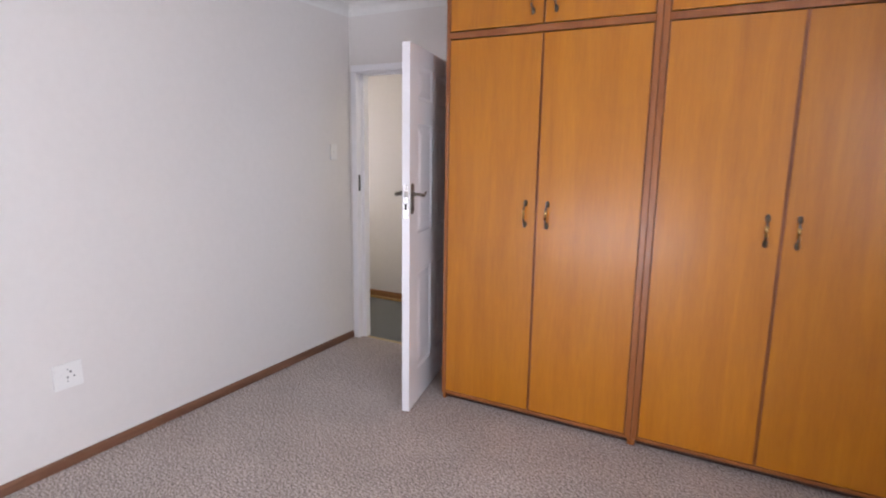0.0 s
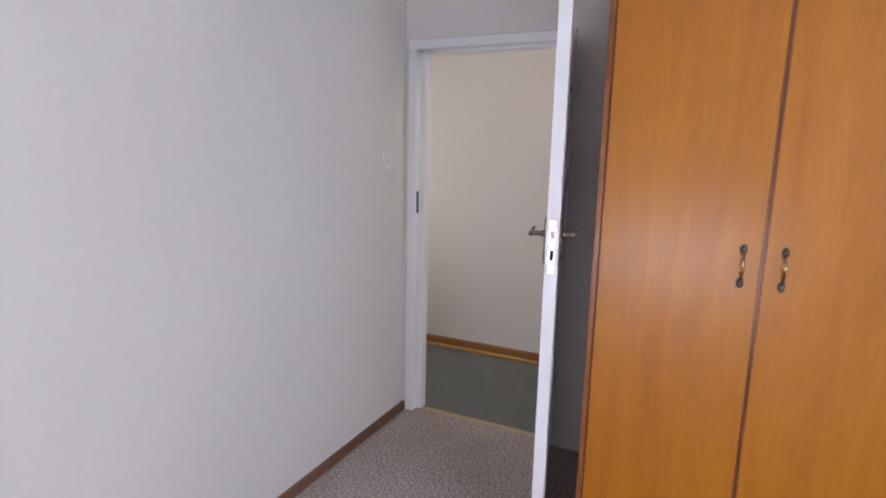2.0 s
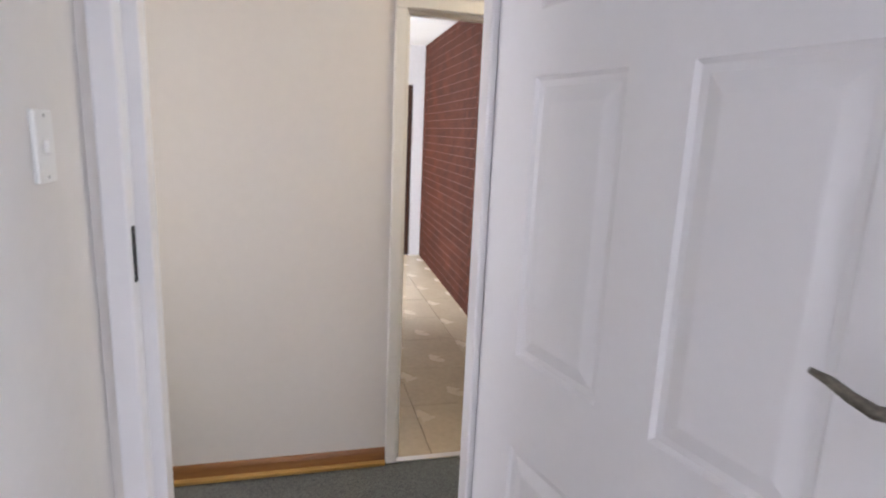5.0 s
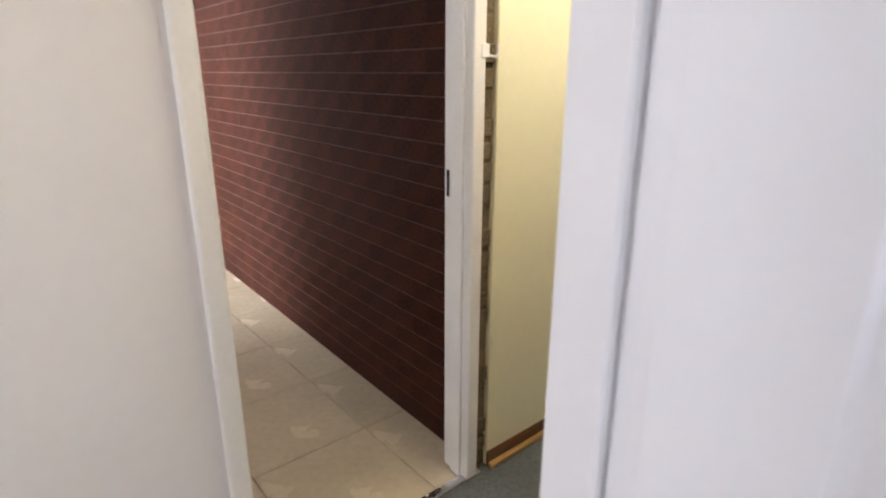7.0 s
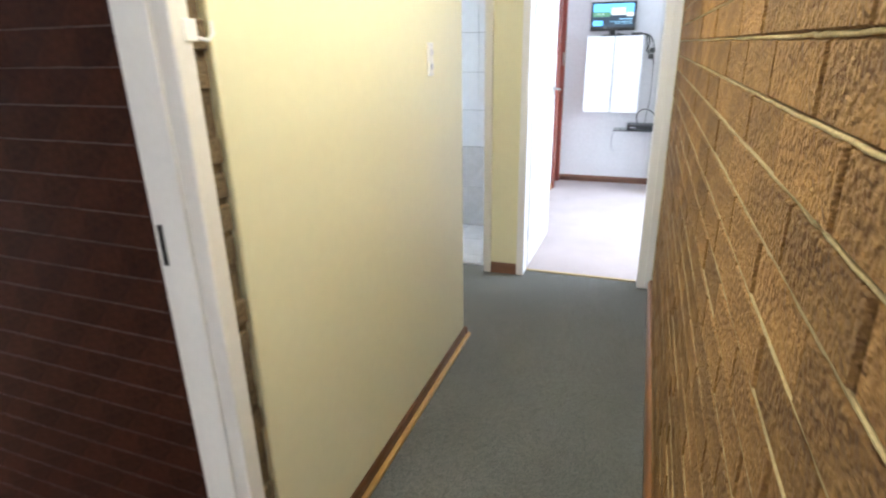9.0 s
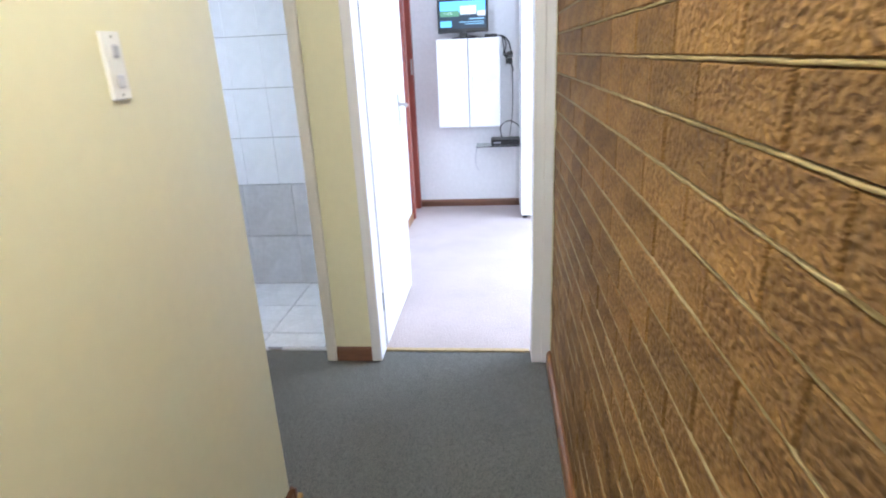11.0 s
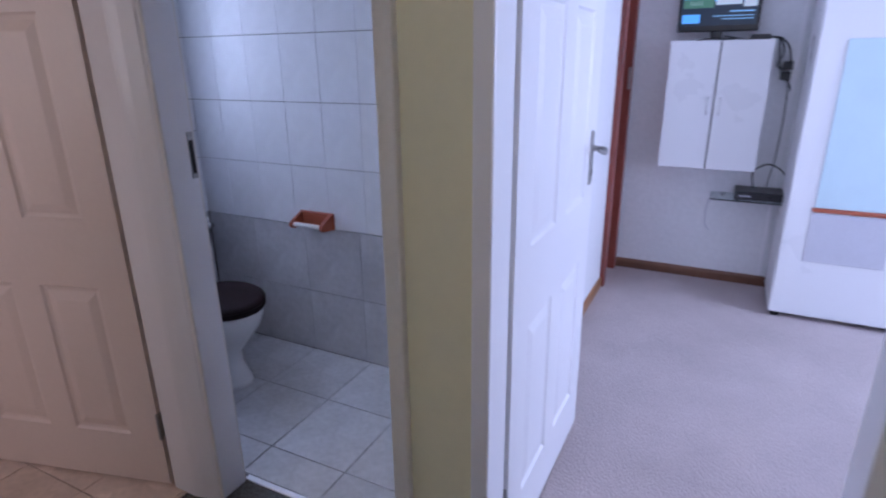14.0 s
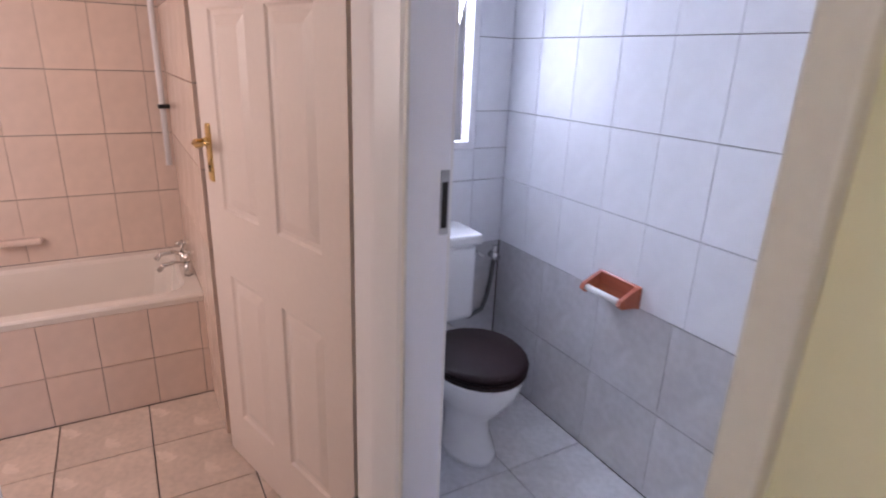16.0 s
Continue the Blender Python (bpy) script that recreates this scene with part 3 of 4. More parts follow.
def hinge(ob, z, t, mat=STEEL):
    bm = bmesh.new()
    cyl(bm, (-0.004, t / 2 + 0.004, z - 0.05), (-0.004, t / 2 + 0.004, z + 0.05), 0.007)
    box(bm, -0.002, -t / 2 + 0.004, z - 0.05, 0.0, t / 2, z + 0.05)
    part("hinge", bm, mat, ob)


def edge_lock(ob, w, z):
    """Mortice lock forend in the leaf's free edge: plate, latch, bolt slot."""
    bm = bmesh.new()
    box(bm, w, -0.012, z - 0.13, w + 0.0025, 0.012, z + 0.05, 0.001)
    plate = part("lock_plate", bm, CHROME, ob, "bright steel lock plate")
    bm = bmesh.new()
    box(bm, w + 0.002, -0.007, z - 0.012, w + 0.012, 0.007, z + 0.012, 0.002)
    part("latch", bm, STEEL, plate)
    bm = bmesh.new()
    box(bm, w + 0.002, -0.006, z - 0.085, w + 0.0035, 0.006, z - 0.05)
    part("bolt_slot", bm, DARK, plate)


def strike_plate(name, parent, x0, y0, z0, x1, y1, z1):
    bm = bmesh.new()
    box(bm, x0, y0, z0, x1, y1, z1)
    return part(name, bm, DARK, parent, "strike hole in the frame, its shade painted as a dark patch")


# bedroom door: frame in the corner, leaf swung into the room past the wardrobe's side
f1 = door_frame("door_frame_bedroom", "white painted door frame beside the bedroom wall", "x", 0.07, 0.855, -0.012, 0.098, 2.035, 0.05, GLOSS, (0.04, 0.098), 0.03)
bm = bmesh.new()
box(bm, 0.835, 0.03, 0.001, 0.8555, 0.0995, 2.018, 0.004)
part("door_stop", bm, GLOSS, f1)
strike_plate("strike_hole", f1, 0.068, 0.004, 1.17, 0.0715, 0.026, 1.29)
d1 = tagged(new("door_bedroom"), "white six-panel door standing open into the bedroom", "door")
d1.matrix_world = pose(0.867, -0.004, 0.012, 0, 0, math.degrees(math.atan2(-0.863, 0.201)))
panel_leaf(d1, 0.925, 2.02, 0.042, GLOSS, zs=((0.2, 0.79), (1.01, 1.615), (1.745, 1.92)), side=0.14, mid=0.13)
lever_set(d1, 0.887, 1.24, 0.042, PEWTER, -1, drop=0.025)
edge_lock(d1, 0.925, 1.24)
for hz in (0.25, 1.8):
    hinge(d1, hz, 0.042)
hook_bm = bmesh.new()
tube(hook_bm, [(0.2, 0.021, 1.78), (0.2, 0.05, 1.775), (0.2, 0.058, 1.79), (0.2, 0.055, 1.81)], 0.004)
box(hook_bm, 0.188, 0.021, 1.765, 0.212, 0.026, 1.8, 0.002)
part("coat_hook", hook_bm, CHROME, d1, "small chrome coat hook")

# passage door frame (no leaf in view), bare masonry beside it
f2 = door_frame("door_frame_passage", "chipped cream painted frame of the passage opening", "x", 0.825, 1.625, 1.062, 1.2, 1.985, 0.05, FRAMEPAINT, (1.10, 1.15))
for hz in (0.32, 1.72):
    bm = bmesh.new()
    box(bm, 0.824, 1.155, hz - 0.05, 0.829, 1.19, hz + 0.05)
    cyl(bm, (0.832, 1.196, hz - 0.05), (0.832, 1.196, hz + 0.05), 0.007)
    part("hinge", bm, BRASS, f2, "brass hinge leaf")
bm = bmesh.new()
box(bm, 1.6225, 1.174, 1.08, 1.626, 1.186, 1.17)
part("strike_hole", bm, DARK, f2)
hook_plate = bmesh.new()
box(hook_plate, 1.652, 1.057, 1.522, 1.684, 1.0625, 1.562, 0.002)
tube(hook_plate, [(1.683, 1.058, 1.528), (1.694, 1.044, 1.524), (1.704, 1.04, 1.536), (1.704, 1.042, 1.558)], 0.004)
part("catch", hook_plate, PLASTIC, f2, "small pale plastic catch")
bm = bmesh.new()
box(bm, 0.78, 1.066, -0.004, 1.7, 1.1, 0.006, 0.003)
mark(mesh_object("threshold_passage", bm, ALU), "metal carpet edging strip at the passage")
bm = bmesh.new()
box(bm, 0.1, 0.045, -0.002, 0.87, 0.072, 0.005, 0.002)
mark(mesh_object("threshold_bedroom", bm, STRIP), "thin brass carpet strip at the bedroom door")

# second bedroom: frame, leaf opened inwards
f3 = door_frame("door_frame_second_bedroom", "white painted frame of the second bedroom door", "y", 0.205, 0.95, 4.345, 4.47, 2.035, 0.05, GLOSS, None, 0)
bm = bmesh.new()
box(bm, 4.345, BF + 0.004, 0.001, 4.3595, 0.1555, 2.085, 0.002)
part("lining", bm, GLOSS, f3)
d3 = tagged(new("door_second_bedroom"), "white six-panel door standing open into the second bedroom", "door")
d3.matrix_world = pose(4.495, 0.967, 0.012, 0, 0, -0.3)
panel_leaf(d3, 0.83, 2.02, 0.04, GLOSS)
lever_set(d3, 0.765, 1.172, 0.04, STEEL, -1, (0.03, 0.19), 0.035, False)
for hz in (0.25, 1.8):
    hinge(d3, hz, 0.04)
bm = bmesh.new()
box(bm, 4.452, 0.21, -0.004, 4.478, 0.965, 0.006, 0.002)
mark(mesh_object("threshold_second_bedroom", bm, STRIP), "brass carpet strip at the second bedroom")

# toilet: frame only
f4 = door_frame("door_frame_toilet", "cream painted frame of the toilet doorway", "y", 1.232, 1.96, 4.338, 4.452, 2.035, 0.05, FRAMEPAINT, None, 0)
bm = bmesh.new()
box(bm, 4.42, 1.956, 1.15, 4.44, 1.96, 1.29)
sp = part("strike_plate", bm, STEEL, f4)
bm = bmesh.new()
box(bm, 4.423, 1.955, 1.165, 4.436, 1.957, 1.265)
part("strike_hole", bm, DARK, sp)
bm = bmesh.new()
box(bm, 4.452, 1.235, -0.004, 4.475, 1.97, 0.004, 0.002)
mark(mesh_object("threshold_toilet", bm, ALU), "metal edging strip at the toilet doorway")

bm = bmesh.new()
corner = [(4.3065, 2.168), (4.3065, 2.066), (4.309, 2.05), (4.316, 2.024), (4.3245, 2.0), (4.332, 1.978), (4.345, 1.96), (4.44, 1.9585), (4.452, 1.966), (4.453, 2.168)]
loft(bm, [[(x, y, z) for x, y in corner] for z in (0, 2.085)])
part("corner_post", bm, GLOSS, f4)

# bathroom: frame, leaf swung in towards the tub
f5 = door_frame("door_frame_bathroom", "cream painted frame of the bathroom doorway", "x", 3.555, 4.308, 2.066, 2.165, 2.035, 0.035, FRAMEPAINT, None, 0)
d5 = tagged(new("door_bathroom"), "cream six-panel door standing open into the bathroom", "door")
d5.matrix_world = pose(4.322, 2.192, 0.012, 0, 0, 105.4)
panel_leaf(d5, 0.82, 2.02, 0.04, DOORPAINT)
lever_set(d5, 0.762, 1.22, 0.04, BRASS, -1, (0.03, 0.19), 0.04, False)
for hz in (0.25, 1.8):
    hinge(d5, hz, 0.04)


# ---- bedroom things ----
def pull_handle(parent, x, y, z, h=0.105):
    """Bronze bow handle with flared ends and a pale porcelain grip, standing off a door that faces -y."""
    bm = bmesh.new()
    for s in (-1, 1):
        zc = z + s * h / 2
        loft(bm, [[(x + math.cos(a) * r, y - d, zc + s * 0.004 + math.sin(a) * r * 1.7) for a in [k * math.pi / 5 for k in range(10)]]
                  for d, r in ((0, 0.011), (0.003, 0.011), (0.006, 0.007), (0.012, 0.004))])
    tube(bm, [(x, y - 0.008, z - h / 2), (x, y - 0.02, z - h / 2 + 0.012), (x, y - 0.027, z - 0.025), (x, y - 0.027, z + 0.025),
              (x, y - 0.02, z + h / 2 - 0.012), (x, y - 0.008, z + h / 2)], [0.004, 0.0045, 0.0055, 0.0055, 0.0045, 0.004])
    ob = part("handle", bm, PEWTER, parent, "aged bronze bow handle", True)
    bm = bmesh.new()
    tube(bm, [(x, y - 0.0255, z - 0.026), (x, y - 0.0275, z - 0.012), (x, y - 0.028, z), (x, y - 0.0275, z + 0.012), (x, y - 0.0255, z + 0.026)],
         [0.006, 0.0075, 0.008, 0.0075, 0.006], 10)
    part("grip", bm, BRASS, ob, smooth=True)


def wardrobe_unit(x0, x1, stile_l, stile_r, label):
    """Built-in unit: carcass, plinth, two tall doors, two top doors, lipped frame."""
    ob = thing("wardrobe", label, "wardrobe", "built-in wardrobe units")
    F = -0.612
    slab("carcass", STILEWOOD, [(x0, F, 0.0, x0 + 0.018, -0.004, H - 0.004), (x1 - 0.018, F, 0, x1, -0.004, H - 0.004),
                                (x0 + 0.018, F, H - 0.022, x1 - 0.018, -0.004, H - 0.004), (x0 + 0.018, F, 0.045, x1 - 0.018, -0.004, 0.063),
                                (x0 + 0.018, F, 2.085, x1 - 0.018, -0.004, 2.103), (x0 + 0.018, -0.02, 0.063, x1 - 0.018, -0.008, 2.085)], parent=ob)
    slab("plinth", DARKWOOD, [(x0 + 0.02, F + 0.03, 0, x1 - 0.02, F + 0.05, 0.045)], parent=ob)
    a, b = x0 + stile_l, x1 - stile_r
    slab("stile", STILEWOOD, [(x0 + 0.001, F - 0.018, 0.04, a, F, H - 0.01)], bevel=0.002, parent=ob)
    slab("stile", STILEWOOD, [(b, F - 0.018, 0.04, x1 - 0.001, F, H - 0.01)], bevel=0.002, parent=ob)
    slab("rail", STILEWOOD, [(a, F - 0.018, 2.078, b, F, 2.112)], bevel=0.002, parent=ob)
    slab("rail", STILEWOOD, [(a, F - 0.016, 0.038, b, F, 0.056)], bevel=0.002, parent=ob)
    slab("rail", STILEWOOD, [(a, F - 0.018, H - 0.05, b, F, H - 0.01)], bevel=0.002, parent=ob)
    m = (a + b) / 2
    for z0, z1, hz in ((0.058, 2.075, 1.162), (2.115, H - 0.053, 2.235)):
        for s, (u0, u1) in enumerate(((a + 0.003, m - 0.004), (m + 0.004, b - 0.003))):
            d = slab("door", VENEER, [(u0 + 0.003, F - 0.017, z0 + 0.003, u1 - 0.003, F, z1 - 0.003)], bevel=0.0015, parent=ob)
            for e0, e1 in ((u0, u0 + 0.0035), (u1 - 0.0035, u1)):
                slab("lipping", STILEWOOD, [(e0, F - 0.0175, z0, e1, F, z1)], parent=d)
            pull_handle(d, m + (0.06 if s else -0.06), F - 0.017, hz)
    slab("cover_strip", STILEWOOD, [(m - 0.0045, F - 0.006, 0.058, m + 0.0045, F - 0.001, 2.075)], parent=ob)
    return ob


wardrobe_unit(1.16, 2.27, 0.022, 0.030, "orange varnished built-in wardrobe with bronze handles, doors closed")
wardrobe_unit(2.27, 3.38, 0.030, 0.026, "orange varnished built-in wardrobe with bronze handles, doors closed")
slab("wardrobe_filler", STILEWOOD, [(3.381, -0.628, 0, 3.599, -0.6, H - 0.004)], "red-brown filler board beside the wardrobe")


def wall_plate(name, label, x, y, z, w, h, rz, sockets=False, rockers=1):
    """White switch or socket plate; local +y points out of the wall."""
    ob = thing(name, label, "switch" if not sockets else "socket", at=(x, y, z), rz=rz)
    bm = bmesh.new()
    box(bm, -w / 2, 0.0, -h / 2, w / 2, 0.009, h / 2, 0.003, 2)
    part("plate", bm, PLASTIC, ob)
    if sockets:
        for sx, sz, r in ((-0.012, 0.016, 0.005), (-0.026, -0.008, 0.004), (0.002, -0.008, 0.004), (0.004, -0.026, 0.003), (0.0, 0.03, 0.003)):
            bm = bmesh.new()
            cyl(bm, (sx, 0.0085, sz), (sx, 0.0098, sz), r, n=10)
            part("pin_hole", bm, DARK, ob)
        bm = bmesh.new()
        box(bm, 0.026, 0.008, -0.008, 0.04, 0.014, 0.014, 0.002)
        part("rocker", bm, PLASTIC, ob)
        for sx in (-1, 1):
            bm = bmesh.new()
            box(bm, sx * w / 2 - 0.004, 0.001, -h / 2 + 0.002, sx * w / 2 + 0.004, 0.012, h / 2 - 0.002, 0.002)
            part("side_rail", bm, PLASTIC, ob)
    else:
        for k in range(rockers):
            zc = (k - (rockers - 1) / 2) * 0.055
            bm = bmesh.new()
            box(bm, -0.009, 0.008, zc - 0.012, 0.009, 0.015, zc + 0.012, 0.003)
            part("rocker", bm, PLASTIC if rockers == 1 else PALEGREY, ob)
        for s in (-1, 1):
            bm = bmesh.new()
            cyl(bm, (0, 0.0085, s * h * 0.42), (0, 0.0098, s * h * 0.42), 0.003, n=8)
            part("screw", bm, STEEL, ob)
    return ob


wall_plate("wall_socket", "square white wall socket low on the cream wall", 0, -2.124, 0.441, 0.12, 0.122, -90, True)
wall_plate("light_switch", "slim white light switch beside the bedroom door", 0, -0.2, 1.458, 0.07, 0.118, -90)
wall_plate("light_switch", "slim white double light switch on the cream corridor wall", 2.96, 1.08, 1.458, 0.055, 0.125, 180, rockers=2)


def window(name, label, along, a0, a1, c, z0, z1, mullions, face):
    """Steel window: frame, mullions, panes, sill; face is the inward sign along the wall's normal."""
    ob = tagged(new(name), label, kind="structure")

    def put(pname, mat, u0, v0, w0, u1, v1, w1):
        bm = bmesh.new()
        box(bm, *((u0, v0, w0, u1, v1, w1) if along == "x" else (v0, u0, w0, v1, u1, w1)))
        return part(pname, bm, mat, ob)
    t = 0.03
    put("window_frame", GLOSS, a0, c - t, z0, a0 + t, c + t, z1)
    put("window_frame", GLOSS, a1 - t, c - t, z0, a1, c + t, z1)
    put("window_frame", GLOSS, a0 + t, c - t, z0, a1 - t, c + t, z0 + t)
    put("window_frame", GLOSS, a0 + t, c - t, z1 - t, a1 - t, c + t, z1)
    step = (a1 - a0 - 2 * t) / mullions
    for k in range(mullions):
        u = a0 + t + k * step
        pane = put("pane", GLASS, u + 0.012, c - 0.003, z0 + t, u + step - 0.012, c + 0.003, z1 - t)
        pane.visible_shadow = False
        if k:
            put("mullion", GLOSS, u - 0.012, c - 0.02, z0 + t, u + 0.012, c + 0.02, z1 - t)
    return ob


window("window_bedroom", "unseen white steel bedroom window with three panes, place assumed", "y", -3.8, -2.2, 3.66, 0.92, 2.08, 3, 1)
# unseen low window, added to hold the lamp for the wardrobe highlight
window("window_bedroom_low", "added low window, unseen, for the wardrobe's gloss highlight", "x", 0.4, 2.1, -4.77, 0.1, 0.8, 3, 1)
# hall opening is made up so that the fill lamp can stand in it
window("window_hall", "narrow white hall window, unseen, added for the fill light", "y", 0.36, 0.88, -1.36, 0.88, 2.02, 1, 1)
window("window_second_bedroom", "white steel window of the second bedroom", "x", 5.0, 7.0, -2.48, 0.9, 2.15, 3, 1)
window("window_toilet", "small white toilet window with bright obscured glass", "x", 4.74, 5.2, 3.075, 1.141, 1.95, 1, -1)
# made-up opening in the unseen bathroom wall, for the warm lamp
window("window_bathroom", "small bathroom window, unseen and added for the warm lamp", "y", 2.6, 3.4, 2.33, 1.2, 2.0, 1, 1)
window("window_passage", "living space window with daylight", "x", -0.2, 0.7, 5.57, 1.0, 2.3, 2, -1)
window("window_living", "tall glazed opening of the living space", "y", 3.5, 5.5, -2.46, 0.0, 2.3, 3, 1)
slab("ground", material("pale_paving", (0.45, 0.42, 0.38), 0.9, vary=0.15), [(-60, -60, -0.6, 60, 60, -0.1)], "pale paved ground outdoors")

# added wall outdoors that keeps direct sun out of the toilet
slab("wall_boundary", WHITEWALL, [(4.6, 4.9, -0.1, 10.0, 5.05, 3.7)], "plain white wall added outside the toilet window to block the sun")

# hall: cream box over the passage frame
bx = thing("meter_box", "cream painted box on the wall above the passage frame", "electrical box", at=(0.8, 1.08, 2.06))
bm = bmesh.new()
box(bm, 0, -0.07, 0, 0.36, 0, 0.22, 0.004)
part("body", bm, HALLCREAM, bx)
bm = bmesh.new()
box(bm, 0.015, -0.076, 0.015, 0.345, -0.07, 0.205, 0.003)
part("lid", bm, HALLCREAM, bx)

# corridor ceiling lamps, unseen, added to go with the two fill bulbs
lamp = thing("ceiling_lamp", "round opal glass ceiling lamp, lit warm, unseen and added", "ceiling lamp", "corridor ceiling lamps", at=(1.75, 0.4, H))
bm = bmesh.new()
cyl(bm, (0, 0, -0.02), (0, 0, 0), 0.1, 0.11, 24)
part("base", bm, GLOSS, lamp)
bm = bmesh.new()
loft(bm, [[(math.cos(a) * r, math.sin(a) * r, z) for a in [k * math.pi / 10 for k in range(20)]]
          for r, z in ((0.1, -0.02), (0.125, -0.04), (0.12, -0.07), (0.09, -0.095), (0.04, -0.105))])
shade = part("shade", bm, LAMPGLASS, lamp, "glowing opal glass shade of the added lamp", True)
copy_thing(lamp, pose(2.6, 0.4, H))

# ---- second bedroom things ----
cab = thing("wall_cabinet", "white two-door wall cabinet holding up the monitor", "wall cabinet", at=(7.156, 0.623, 0.803))
slab("body", LAMINATE, [(0.018, -0.282, 0, 0.212, 0.282, 0.77)], bevel=0.001, parent=cab)
for s in (-1, 1):
    y0, y1 = (0.002, 0.282) if s > 0 else (-0.282, -0.002)
    d = slab("door", LAMINATE, [(0, y0 + 0.002, 0.002, 0.017, y1 - 0.002, 0.768)], bevel=0.0015, parent=cab)
    bm = bmesh.new()
    tube(bm, [(0, s * 0.035, 0.34), (-0.024, s * 0.035, 0.345), (-0.026, s * 0.035, 0.39), (-0.024, s * 0.035, 0.435), (0, s * 0.035, 0.44)], 0.005)
    part("handle", bm, ALU, d, "satin metal bow handle", True)
# dark strip paints the shade in the gap between the doors
slab("shadow_gap", DARK, [(0.012, -0.003, 0.003, 0.0175, 0.003, 0.767)], parent=cab)

tv = thing("monitor", "small black flat monitor, switched on, on the cabinet", "monitor", at=(7.27, 0.665, 1.574))
bm = bmesh.new()
box(bm, -0.012, -0.225, 0.05, 0.03, 0.225, 0.33, 0.006, 2)
body = part("casing", bm, BLACK, tv)
SCREENS = {k: glow_material("screen_" + k, c, p) for k, c, p in (("sky", (0.12, 0.42, 0.75), 0.9), ("pale", (0.55, 0.62, 0.62), 0.7),
           ("green", (0.08, 0.2, 0.12), 0.7), ("dark", (0.015, 0.03, 0.05), 0.4), ("bar", (0.25, 0.5, 0.7), 0.7))}
scr = slab("screen", SCREENS["dark"], [(-0.0135, -0.208, 0.085, -0.0118, 0.208, 0.315)], parent=body, label="lit screen with a blue picture")
for k, y0, z0, y1, z1 in (("sky", -0.2, 0.22, 0.2, 0.31), ("pale", -0.12, 0.2, 0.02, 0.27), ("green", 0.03, 0.185, 0.2, 0.235), ("pale", 0.09, 0.2, 0.17, 0.222),
                          ("pale", -0.2, 0.185, -0.13, 0.225), ("sky", 0.1, 0.1, 0.2, 0.15), ("bar", -0.19, 0.158, -0.06, 0.166), ("bar", -0.19, 0.135, 0.03, 0.14),
                          ("bar", -0.19, 0.118, -0.02, 0.123)):
    slab("screen_area", SCREENS[k], [(-0.0145 - (0.0004 if k != "sky" else 0), y0, z0, -0.0136, y1, z1)], parent=body)
bm = bmesh.new()
box(bm, 0.0, -0.03, 0.01, 0.025, 0.03, 0.07, 0.004)
part("neck", bm, BLACK, tv)
bm = bmesh.new()
loft(bm, [[(0.01 + math.cos(a) * 0.07 * k, math.sin(a) * 0.11 * k, z) for a in [j * math.pi / 9 for j in range(18)]] for z, k in ((0, 1), (0.008, 1), (0.014, 0.7))])
part("base", bm, BLACK, tv)

shelf = thing("glass_shelf", "small glass wall shelf under the cabinet", "shelf", at=(7.37, 0.345, 0.615))
bm = bmesh.new()
box(bm, -0.23, -0.225, 0, 0, 0.225, 0.008, 0.002)
part("glass_plate", bm, SHELFGLASS, shelf)
for s in (-0.15, 0.15):
    bm = bmesh.new()
    box(bm, -0.03, s - 0.012, -0.02, 0, s + 0.012, 0.0, 0.002)
    part("bracket", bm, CHROME, shelf)
dec = thing("decoder", "flat black decoder box on the glass shelf", "decoder", at=(7.25, 0.28, 0.624))
bm = bmesh.new()
box(bm, -0.1, -0.15, 0.006, 0.1, 0.15, 0.056, 0.004)
part("casing", bm, BLACK, dec)
bm = bmesh.new()
box(bm, -0.1015, 0.06, 0.025, -0.0995, 0.125, 0.034)
part("badge", bm, PALEGREY, dec)
for fx in (-0.08, 0.08):
    for fy in (-0.13, 0.13):
        bm = bmesh.new()
        cyl(bm, (fx, fy, 0), (fx, fy, 0.007), 0.01)
        part("foot", bm, BLACK, dec)


def cable(name, label, pts, r=0.005, mat=BLACK):
    bm = bmesh.new()
    fine = []
    for i in range(len(pts) - 1):
        p0, p1, p2, p3 = (Vector(pts[max(0, min(len(pts) - 1, i + k))]) for k in (-1, 0, 1, 2))
        for j in range(6):
            u = j / 6
            fine.append(0.5 * (2 * p1 + (p2 - p0) * u + (2 * p0 - 5 * p1 + 4 * p2 - p3) * u * u + (3 * p1 - p0 - 3 * p2 + p3) * u ** 3))
    fine.append(Vector(pts[-1]))
    tube(bm, fine, r, 6)
    return tagged(mesh_object(name, bm, mat, True), label, "cable")


cable("cable", "black cable looping over the cabinet to the plug", [(7.29, 0.62, 1.6), (7.27, 0.5, 1.577), (7.29, 0.4, 1.58), (7.3, 0.32, 1.585), (7.34, 0.26, 1.53), (7.35, 0.24, 1.44)])
cable("cable", "black cable drooping from the plug", [(7.3, 0.32, 1.58), (7.33, 0.30, 1.46), (7.34, 0.27, 1.36), (7.355, 0.235, 1.33), (7.36, 0.2, 1.24)])
cable("cable", "thin black cable arched over the decoder", [(7.3, 0.33, 0.68), (7.32, 0.34, 0.78), (7.33, 0.26, 0.83), (7.33, 0.17, 0.78), (7.32, 0.15, 0.69)])
cable("cable", "thin pale cable hanging below the glass shelf", [(7.3, 0.5, 0.625), (7.33, 0.56, 0.6), (7.345, 0.585, 0.5), (7.35, 0.58, 0.4), (7.35, 0.55, 0.36)], 0.004, PALEGREY)
plug = thing("plug_adapter", "black plug adapter in the wall socket beside the cabinet", "plug", at=(7.37, 0.24, 1.4))
bm = bmesh.new()
